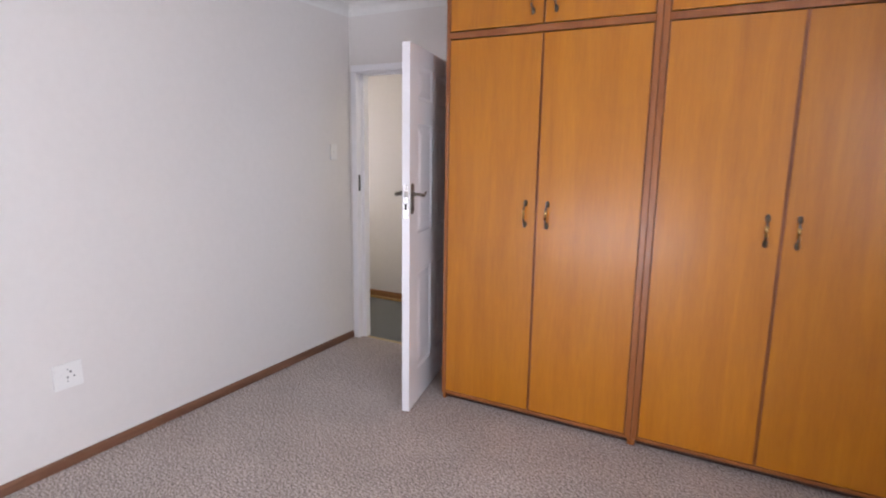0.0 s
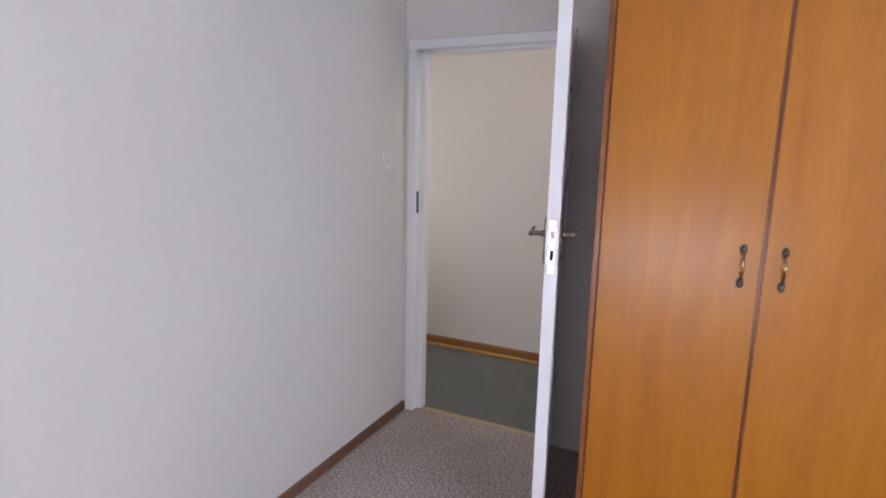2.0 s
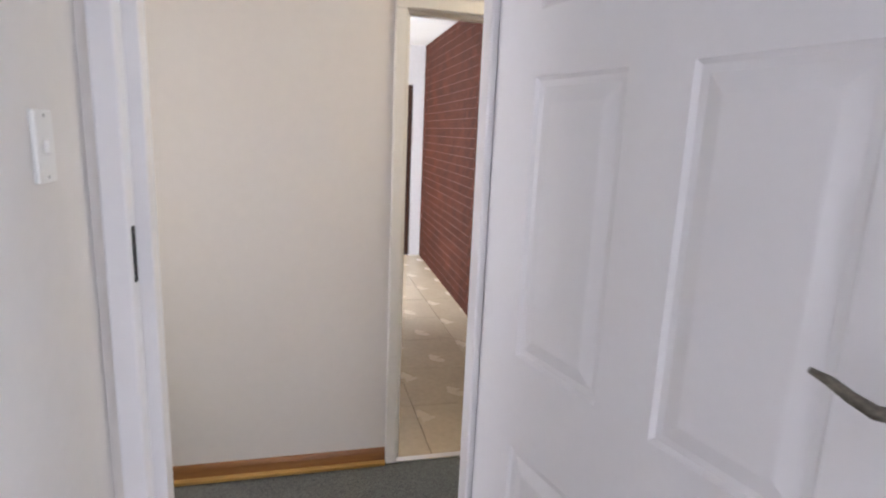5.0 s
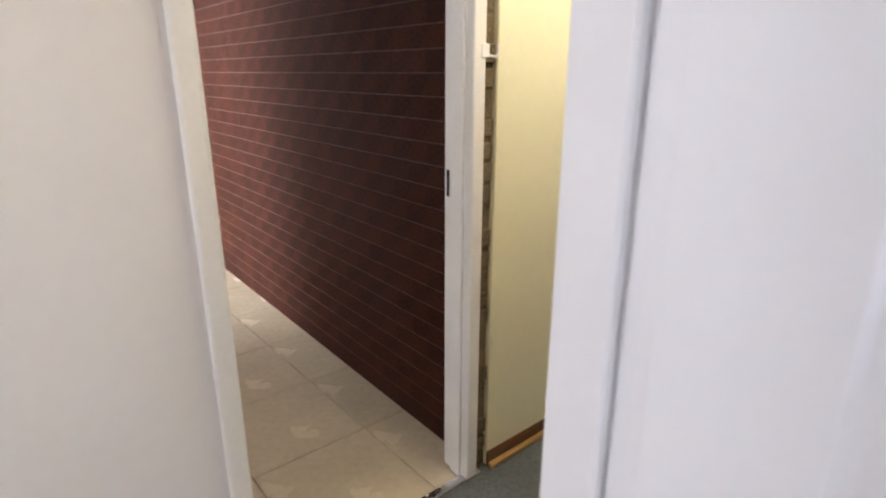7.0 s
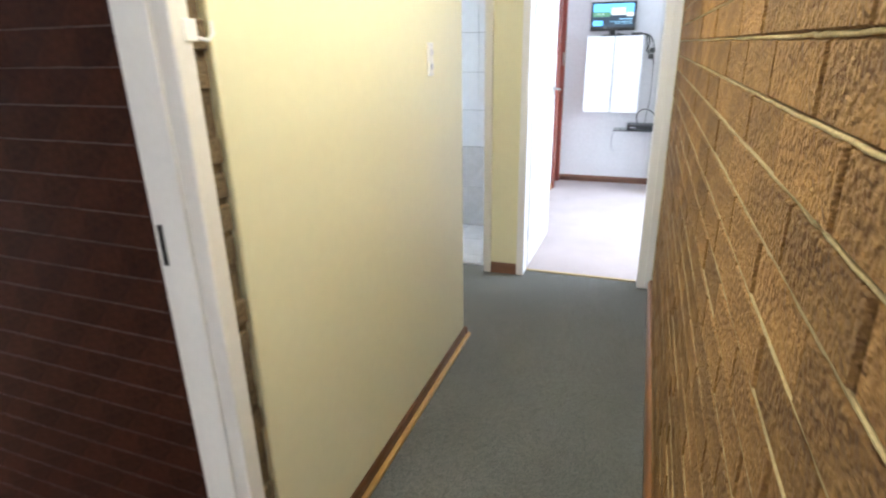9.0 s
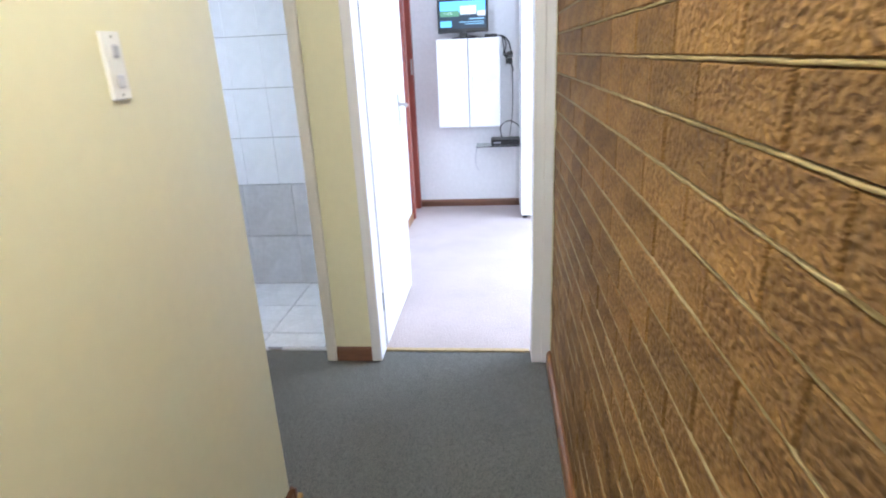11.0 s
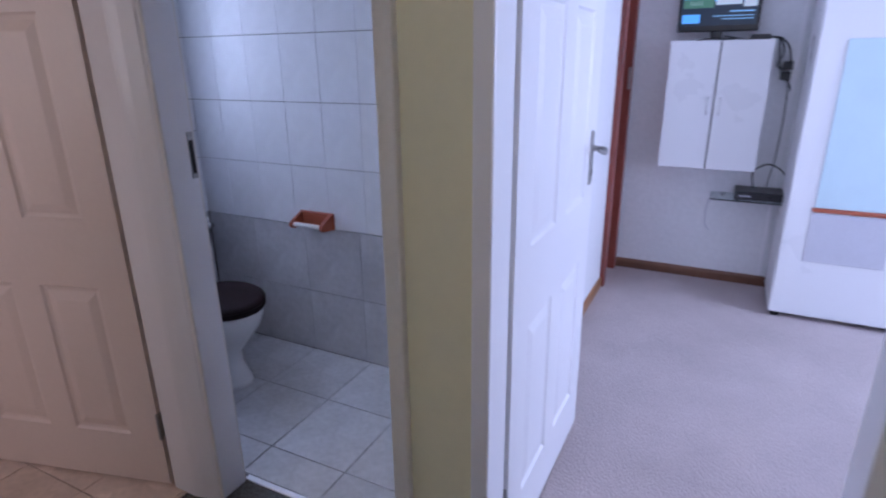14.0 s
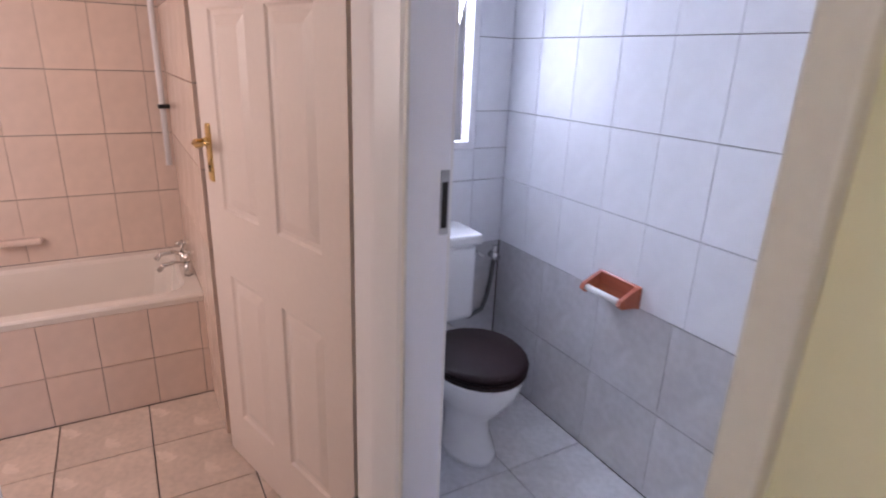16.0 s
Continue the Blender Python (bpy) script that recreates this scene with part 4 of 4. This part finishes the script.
box(bm, -0.012, -0.05, -0.055, 0, 0.05, 0.055, 0.003)
part("plate", bm, PLASTIC, plug)
for py, pz in ((0.012, 0.025), (0.017, -0.033)):
    bm = bmesh.new()
    box(bm, -0.06, py - 0.027, pz - 0.025, -0.012, py + 0.027, pz + 0.025, 0.006, 2)
    part("plug", bm, BLACK, plug)
adapter = thing("power_adapter", "flat black power adapter lying on the wall cabinet", "adapter", at=(7.3, 0.42, 1.5735))
bm = bmesh.new()
box(bm, -0.05, -0.055, 0, 0.04, 0.055, 0.03, 0.006, 2)
part("casing", bm, BLACK, adapter)
bm = bmesh.new()
cyl(bm, (-0.01, -0.055, 0.015), (-0.01, -0.075, 0.015), 0.006, 0.004)
part("strain_relief", bm, BLACK, adapter)
cable("cable", "black cable looped beside the plug adapter", [(7.32, 0.345, 1.588), (7.34, 0.3, 1.56), (7.345, 0.285, 1.49), (7.34, 0.31, 1.43), (7.34, 0.27, 1.4)])
cable("cable", "thin black cable running down to the glass shelf", [(7.35, 0.235, 1.35), (7.355, 0.225, 1.15), (7.355, 0.23, 0.9), (7.34, 0.25, 0.72), (7.3, 0.26, 0.69)], 0.003)
slab("trim_cable_duct", GLOSS, [(7.352, 0.195, 0.08, 7.37, 0.215, 1.9)], "white plastic cable duct up the wall")

cup = thing("tall_cupboard", "tall white cupboard with a pale blue glossy panel", "cupboard", at=(6.86, 0.165, 0))
slab("body", LAMINATE, [(0.02, -0.75, 0.03, 0.5, 0, 2.0)], bevel=0.004, parent=cup)
door_c = slab("door", LAMINATE, [(0, -0.75, 0.035, 0.019, -0.002, 1.995)], bevel=0.004, parent=cup)
slab("blue_panel", PALEBLUE, [(-0.006, -0.68, 0.685, 0, -0.13, 1.56)], bevel=0.002, parent=door_c, label="pale blue glossy panel")
slab("edge_strip", HOLDER, [(-0.012, -0.68, 0.66, 0, -0.12, 0.684)], bevel=0.003, parent=door_c, label="red-brown edge strip")
slab("grey_panel", PALEGREY, [(-0.005, -0.5, 0.37, 0, -0.12, 0.655)], bevel=0.002, parent=door_c, label="pale grey panel")
for fx, fy in ((0.05, -0.04), (0.05, -0.7), (0.45, -0.04), (0.45, -0.7)):
    bm = bmesh.new()
    cyl(bm, (fx, fy, 0), (fx, fy, 0.031), 0.025, 0.02)
    part("foot", bm, BLACK, cup)

f6 = door_frame("door_frame_brown", "red-brown varnished frame of a side door", "x", 6.97, 7.285, 1.14, 1.262, 2.035, 0.07, BROWNFRAME)
d6 = tagged(new("door_brown"), "closed red-brown wooden side door", "door")
slab("leaf", BROWNFRAME, [(6.972, 1.215, 0.01, 7.283, 1.255, 2.03)], bevel=0.002, parent=d6)
for hz in (0.3, 1.7):
    slab("hinge", BRASS, [(7.25, 1.208, hz - 0.05, 7.284, 1.216, hz + 0.05)], parent=d6)
slab("lock_plate", STEEL, [(7.278, 1.143, 1.28, 7.2865, 1.16, 1.42)], parent=f6)

# ---- toilet room things ----
wc = thing("toilet", "white porcelain toilet with a dark brown wooden seat", "toilet", at=(4.94, 2.98, 0))


def oval(cx, cy, rx, ry, z, n=24, back=0.75):
    """An egg outline, its blunter end towards +y."""
    return [(cx + math.cos(a) * rx, cy + math.sin(a) * (ry * back if math.sin(a) > 0 else ry), z) for a in [2 * math.pi * k / n for k in range(n)]]


bm = bmesh.new()
loft(bm, [oval(0, -0.40, 0.105, 0.155, 0.0), oval(0, -0.40, 0.10, 0.15, 0.02), oval(0, -0.38, 0.085, 0.125, 0.1), oval(0, -0.38, 0.088, 0.13, 0.17),
          oval(0, -0.40, 0.12, 0.18, 0.25), oval(0, -0.41, 0.165, 0.225, 0.33), oval(0, -0.41, 0.18, 0.24, 0.385), oval(0, -0.41, 0.178, 0.238, 0.4)])
part("bowl", bm, PORCELAIN, wc, smooth=True)
bm = bmesh.new()
box(bm, -0.09, -0.28, 0.22, 0.09, -0.02, 0.4, 0.02, 2)
part("shelf_back", bm, PORCELAIN, wc)
bm = bmesh.new()
loft(bm, [oval(0, -0.41, 0.185, 0.245, 0.402), oval(0, -0.41, 0.19, 0.25, 0.41), oval(0, -0.41, 0.19, 0.25, 0.418), oval(0, -0.41, 0.186, 0.246, 0.424)])
part("seat", bm, SEATWOOD, wc, "dark brown wooden seat", True)
bm = bmesh.new()
loft(bm, [oval(0, -0.41, 0.186, 0.246, 0.426), oval(0, -0.41, 0.192, 0.252, 0.432), oval(0, -0.41, 0.19, 0.25, 0.444), oval(0, -0.41, 0.17, 0.22, 0.452), oval(0, -0.41, 0.08, 0.12, 0.456)])
lid = part("lid", bm, SEATWOOD, wc, "dark brown glossy wooden lid", True)
for s in (-0.06, 0.06):
    bm = bmesh.new()
    cyl(bm, (s - 0.02, -0.215, 0.43), (s + 0.02, -0.215, 0.43), 0.011)
    part("hinge", bm, CHROME, wc)
bm = bmesh.new()
box(bm, -0.17, -0.155, 0.43, 0.17, 0.055, 0.775, 0.03, 3)
part("cistern", bm, PORCELAIN, wc, smooth=False)
bm = bmesh.new()
box(bm, -0.184, -0.168, 0.775, 0.184, 0.056, 0.825, 0.014, 2)
part("cistern_lid", bm, PORCELAIN, wc)
bm = bmesh.new()
cyl(bm, (0.172, -0.1, 0.73), (0.182, -0.1, 0.73), 0.012)
tube(bm, [(0.186, -0.1, 0.73), (0.19, -0.13, 0.726), (0.19, -0.16, 0.72)], 0.005)
part("flush_lever", bm, CHROME, wc, smooth=True)
bm = bmesh.new()
tube(bm, [(0.14, 0.0, 0.44), (0.18, 0.01, 0.37), (0.25, 0.02, 0.35), (0.33, 0.03, 0.37), (0.355, 0.035, 0.42), (0.375, 0.035, 0.52), (0.385, 0.035, 0.62)], 0.011)
part("supply_pipe", bm, HOSE, wc, "dark grey water supply pipe", True)
bm = bmesh.new()
cyl(bm, (0.385, 0.06, 0.635), (0.385, 0.005, 0.635), 0.018)
cyl(bm, (0.385, 0.03, 0.61), (0.385, 0.03, 0.685), 0.014)
part("stop_valve", bm, CHROME, wc, smooth=True)

ph = thing("paper_holder", "reddish wooden toilet paper holder with an empty roller", "paper holder", at=(5.371, 2.279, 0.737))
slab("back_board", HOLDER, [(-0.016, -0.1, -0.05, 0.0, 0.1, 0.055)], bevel=0.004, parent=ph)
ph.scale = (0.9, 1.03, 0.8)
for s in (-1, 1):
    bm = bmesh.new()
    y0 = s * 0.088
    prof = [(-0.016, 0.05), (-0.06, 0.028), (-0.105, 0.005), (-0.115, -0.018), (-0.1, -0.035), (-0.016, -0.045)]
    loft(bm, [[(u, y0 - 0.008, w) for u, w in prof], [(u, y0 + 0.008, w) for u, w in prof]])
    part("cheek", bm, HOLDER, ph)
bm = bmesh.new()
cyl(bm, (-0.09, -0.082, -0.012), (-0.09, 0.082, -0.012), 0.014)
part("roller", bm, PLASTIC, ph, "bare white roller", True)

# ---- bathroom things ----
tub = thing("bathtub", "cream enamel built-in bathtub with a tiled front", "bathtub", at=(0, 0, 0))


def rrect(x0, y0, x1, y1, r, z, n=5):
    out = []
    for cx, cy, a0 in ((x1 - r, y1 - r, 0), (x0 + r, y1 - r, 90), (x0 + r, y0 + r, 180), (x1 - r, y0 + r, 270)):
        for k in range(n + 1):
            a = radians(a0 + 90 * k / n)
            out.append((cx + r * math.cos(a), cy + r * math.sin(a), z))
    return out


bm = bmesh.new()
loft(bm, [rrect(2.41, 3.445, 4.085, 4.15, 0.015, 0.46), rrect(2.405, 3.44, 4.088, 4.155, 0.02, 0.485), rrect(2.412, 3.447, 4.08, 4.148, 0.02, 0.497),
          rrect(2.47, 3.505, 4.02, 4.09, 0.1, 0.497), rrect(2.485, 3.52, 4.005, 4.075, 0.1, 0.48), rrect(2.54, 3.56, 3.97, 4.04, 0.12, 0.25),
          rrect(2.6, 3.59, 3.93, 4.01, 0.12, 0.12)], close=False)
vs = [v for v in bm.verts if abs(v.co.z - 0.12) < 1e-4]
bm.faces.new(vs)
part("basin", bm, TUBENAMEL, tub, smooth=False)
for k, ty in enumerate((3.69, 3.86)):
    bm = bmesh.new()
    cyl(bm, (4.05, ty, 0.497), (4.05, ty, 0.56), 0.02, 0.016)
    tube(bm, [(4.05, ty, 0.55), (4.0, ty, 0.565), (3.95, ty, 0.56), (3.925, ty, 0.535)], 0.011)
    tap = part("tap", bm, CHROME, tub, "chrome pillar tap", True)
    bm = bmesh.new()
    cyl(bm, (4.05, ty, 0.56), (4.05, ty, 0.6), 0.012)
    for a in range(4):
        c, s = math.cos(a * math.pi / 2), math.sin(a * math.pi / 2)
        cyl(bm, (4.05, ty, 0.605), (4.05 + 0.032 * c, ty + 0.032 * s, 0.608), 0.009, 0.007)
    part("tap_head", bm, CHROME, tap, smooth=True)

pipe = thing("shower_riser", "white plastic shower pipe with a dark clip in the corner", "shower pipe", at=(4.05, 4.1, 0))
bm = bmesh.new()
tube(bm, [(0, 0, 0.95), (0, 0, 1.4), (0, 0, 2.3)], 0.014, 10)
part("pipe", bm, GLOSS, pipe, smooth=True)
bm = bmesh.new()
box(bm, -0.02, -0.02, 1.23, 0.04, 0.03, 1.25, 0.003)
part("clip", bm, BLACK, pipe)
dish = thing("soap_dish", "white recessed soap dish over the tub", "soap dish", at=(3.37, 4.15, 0.6))
bm = bmesh.new()
box(bm, -0.09, -0.05, 0, 0.09, 0, 0.03, 0.01, 2)
part("tray", bm, PINKTILE, dish)

# ---- passage far end ----
d7 = tagged(new("door_passage_far"), "dark brown wooden door at the end of the passage", "door")
slab("leaf", DARKWOOD, [(0.86, 5.51, 0.01, 1.69, 5.55, 2.05)], bevel=0.003, parent=d7)
slab("notice", YELLOW, [(0.95, 5.506, 1.5, 1.06, 5.51, 1.62)], parent=d7, label="small yellow tag")
bl = thing("window_blind", "white slatted blind over the far window", "blind", at=(0, 0, 0))
for k in range(12):
    slab("slat", CURTAIN, [(-0.18, 5.46, 2.28 - k * 0.04, 0.68, 5.49, 2.284 - k * 0.04)], parent=bl)


# ---- pieces: tiles and bricks ----
def tile_field(parent, name, mat, axis, c, a_edges, z_edges, gap=0.0012, gap2=0.0024, t=0.008, sign=-1, skip=None):
    """Tiles on a wall (axis x or y = plane normal) or floor (axis z), each its own object on shared meshes."""
    shapes = {}
    for i in range(len(a_edges) - 1):
        for j in range(len(z_edges) - 1):
            a0, a1, b0, b1 = a_edges[i], a_edges[i + 1], z_edges[j], z_edges[j + 1]
            if skip and skip((a0 + a1) / 2, (b0 + b1) / 2):
                continue
            w, h = round(a1 - a0 - gap, 4), round(b1 - b0 - gap2, 4)
            if w < 0.01 or h < 0.01:
                continue
            if (w, h) not in shapes:
                bm = bmesh.new()
                e = 0.0007
                if axis == "z":
                    box(bm, -w / 2, -h / 2, -0.003, w / 2, h / 2, t - 0.003, 0)
                    top = [v for v in bm.verts if v.co.z > 0]
                    for v in top:
                        v.co.x *= 1 - 2 * e / w
                        v.co.y *= 1 - 2 * e / h
                else:
                    lo, hi = (0, sign * t) if sign > 0 else (sign * t, 0)
                    if axis == "x":
                        box(bm, lo, -w / 2, -h / 2, hi, w / 2, h / 2)
                    else:
                        box(bm, -w / 2, lo, -h / 2, w / 2, hi, h / 2)
                    for v in bm.verts:
                        u = v.co.x if axis == "x" else v.co.y
                        if abs(u) > t / 2:
                            if axis == "x":
                                v.co.y *= 1 - 2 * e / w
                            else:
                                v.co.x *= 1 - 2 * e / w
                            v.co.z *= 1 - 2 * e / h
                me = bpy.data.meshes.new(name)
                bmesh.ops.recalc_face_normals(bm, faces=bm.faces)
                bm.to_mesh(me)
                bm.free()
                me.materials.append(mat)
                shapes[(w, h)] = me
            ob = new(name, shapes[(w, h)])
            ob.parent = parent
            ca, cb = (a0 + a1) / 2, (b0 + b1) / 2
            ob.location = (c, ca, cb) if axis == "x" else (ca, c, cb) if axis == "y" else (ca, cb, c)


def steps(first, size, lo, hi):
    """Joints at first + k * size, clipped to lo..hi."""
    k0 = math.ceil((lo - first) / size + 1e-6)
    out = [lo]
    while first + k0 * size < hi - 1e-6:
        out.append(first + k0 * size)
        k0 += 1
    return out + [hi]


OB = bpy.data.objects
low, high = [0.0, 0.345, 0.698], [0.698 + 0.302 * k for k in range(7)]
tile_field(OB["wall_toilet_right"], "tile", GREYTILE, "x", 5.38, steps(2.037, 0.335, 1.22, 3.05), low)
tile_field(OB["wall_toilet_right"], "tile", TILE, "x", 5.38, steps(1.994, 0.2145, 1.22, 3.05), high, 0.0009)
win_hole = lambda x, z: 4.74 < x < 5.2 and 1.141 < z < 1.95
tile_field(OB["wall_toilet_back"], "tile", GREYTILE, "y", 3.05, steps(5.03, 0.335, 4.51, 5.37), low)
tile_field(OB["wall_toilet_back"], "tile", TILE, "y", 3.05, [4.51, 4.74, 4.965, 5.2, 5.37], [0.698, 1.0, 1.141, 1.302, 1.604, 1.95, 2.2, 2.495], 0.0009, skip=win_hole)
tile_field(OB["floor_toilet"], "tile", FLOORTILE, "z", -0.004, steps(5.005, 0.365, 4.478, 5.372), steps(2.01, 0.36, 1.22, 3.042), 0.004, 0.004)
tile_field(OB["floor_bathroom"], "tile", BATHFLOOR, "z", -0.004, steps(3.81, 0.33, 2.4, 4.4), steps(3.132, 0.335, 2.11, 3.44), 0.004, 0.004)
bath_rows = [0.497, 0.812, 1.107, 1.402, 1.697, 1.992, 2.287, 2.495]
tile_field(OB["wall_bathroom_back"], "tile", PINKTILE, "y", 4.16, steps(3.79, 0.2, 2.4, 4.088), bath_rows, 0.0007)
tile_field(OB["wall_bathroom_pier"], "tile", PINKTILE, "x", 4.09, steps(3.09, 0.205, 3.09, 4.15), [0.0, 0.22] + bath_rows)
tile_field(OB["wall_bathroom_pier"], "tile", PINKTILE, "y", 3.09, [4.082, 4.24, 4.39], [0.0, 0.21] + bath_rows)
tile_field(OB["wall_bathroom_left"], "tile", PINKTILE, "x", 2.4, steps(2.6, 0.2, 2.2, 4.15), [0.0, 0.21] + bath_rows, sign=1,
           skip=lambda y, z: 2.6 < y < 3.4 and 1.2 < z < 2.0)
front = slab("apron", GROUT, [(2.41, 3.452, 0, 4.088, 3.50, 0.46)], parent=tub)
tile_field(front, "tile", PINKTILE, "y", 3.452, steps(3.66, 0.197, 2.41, 4.088), [0.0, 0.228, 0.46])
tile_field(OB["floor_passage"], "tile", PASSAGETILE, "z", -0.004, steps(1.505, 0.5, -2.4, 2.1), steps(1.592, 0.503, 1.1, 5.5), 0.003, 0.003)


def brick_wall(parent, axis, c, a_lo, a_hi, course, first_z, length, mat, mortar, sign, depth, near, seed, joint=0.005, slack=(0, 0.0005, 0.0015), phase=0.0):
    """Running-bond face bricks with raised bed joints; near picks those built one by one, the rest are joined."""
    rnd = random.Random(seed)
    shapes, gap = {}, joint
    rest = bmesh.new()

    def brick(bm, w, h, d, off=(0, 0, 0)):
        e = min(0.003, depth * 0.5)
        r = bmesh.ops.create_cube(bm, size=1)
        for v in r["verts"]:
            out = v.co.y > 0
            u, z = v.co.x * (w - (2 * e if out else 0)), v.co.z * (h - (2 * e if out else 0))
            y = sign * (d if out else 0)
            v.co = Vector((off[0] + u, off[1] + y, off[2] + z)) if axis == "y" else Vector((off[0] + y, off[1] + u, off[2] + z))
    k0 = math.ceil((0.0 - first_z) / course)
    joints = [first_z + k * course for k in range(k0, k0 + 60) if 0.02 < first_z + k * course < H - 0.02]
    edges = [0.0] + joints + [H]
    for j in range(len(edges) - 1):
        z0, z1 = edges[j], edges[j + 1]
        a = a_lo - length * ((0.5 if j % 2 else 0.0) + phase) + rnd.uniform(-0.012, 0.012)
        while a < a_hi:
            b = a + length
            u0, u1 = max(a, a_lo), min(b, a_hi)
            if u1 - u0 > 0.03:
                w, h = round(u1 - u0 - gap, 2), round(z1 - z0 - gap * 0.8 - rnd.choice(slack), 4)
                ca, cb = (u0 + u1) / 2, (z0 + z1) / 2
                d = depth + rnd.choice((-1, 0, 1)) * min(0.0012, depth * 0.3)
                if near(ca, cb):
                    key = (w, h, d)
                    if key not in shapes:
                        bm = bmesh.new()
                        brick(bm, w, h, d)
                        me = bpy.data.meshes.new("brick")
                        bmesh.ops.recalc_face_normals(bm, faces=bm.faces)
                        bm.to_mesh(me)
                        bm.free()
                        me.materials.append(mat)
                        shapes[key] = me
                    ob = new("brick", shapes[key])
                    ob.parent = parent
                    ob.location = (ca, c, cb) if axis == "y" else (c, ca, cb)
                else:
                    brick(rest, w, h, d, (ca, c, cb) if axis == "y" else (c, ca, cb))
            a = b
    ob = mesh_object("bricks", rest, mat)
    ob.parent = parent
    tagged(ob, kind="stuff")
    bm = bmesh.new()
    for z in joints:
        a, rings = a_lo, []
        while a < a_hi + 0.03:
            zc, g, t = z + rnd.uniform(-0.0012, 0.0012), gap * rnd.uniform(0.26, 0.45) + 0.0004, depth * rnd.uniform(0.8, 1.05)
            prof = ((-g * 1.2, 0), (-g, t * 0.8), (-g * 0.3, t), (g * 0.5, t), (g, t * 0.75), (g * 1.2, 0))
            u = min(a, a_hi)
            rings.append([(u, c + sign * w, zc + v) if axis == "y" else (c + sign * w, u, zc + v) for v, w in prof])
            a += rnd.uniform(0.018, 0.035)
        loft(bm, rings)
    ob = mesh_object("bed_joint", bm, mortar)
    ob.parent = parent
    tagged(ob, kind="stuff")


brick_backing = slab("wall_corridor_brick", BRICK, [(0.908, DW, 0, 4.345, BF - 0.006, H)], "rustic brown face-brick corridor wall with pale joints")
brick_wall(brick_backing, "y", BF - 0.006, 0.908, 4.345, 0.075, 0.0095, 0.225, BRICK, MORTAR, 1, 0.006, lambda a, z: 0.62 < z < 1.72, 3, phase=0.382)
brick_wall(OB["wall_passage_brick"], "x", 1.752, 1.19, 5.5, 0.081, 0.019, 0.22, REDBRICK, REDMORTAR, -1, 0.0009,
           lambda a, z: a < 3.3 and 0.05 < z < 1.9, 5, 0.0045, (0, 0, 0.0004))
strip = slab("wall_bare_brick_edge", ROUGHEDGE, [(1.678, 1.10, 0, 1.742, 1.19, 2.035)], "rough unplastered brick edge beside the frame")
rnd = random.Random(9)
for k in range(27):
    bm = bmesh.new()
    d = rnd.uniform(0.0, 0.018)
    box(bm, 1.677, 1.085 + d, k * 0.075 + 0.006, 1.741, 1.12, k * 0.075 + 0.075 - rnd.uniform(0.006, 0.016), 0.004)
    part("brick", bm, ROUGHEDGE, strip)

pivot = Matrix.Translation((1.735, 1.19, 0))
OB["wall_passage_brick"].matrix_world = Matrix.Translation((-0.045, 0, 0)) @ pivot @ Matrix.Rotation(radians(-1.6), 4, "Z") @ pivot.inverted()
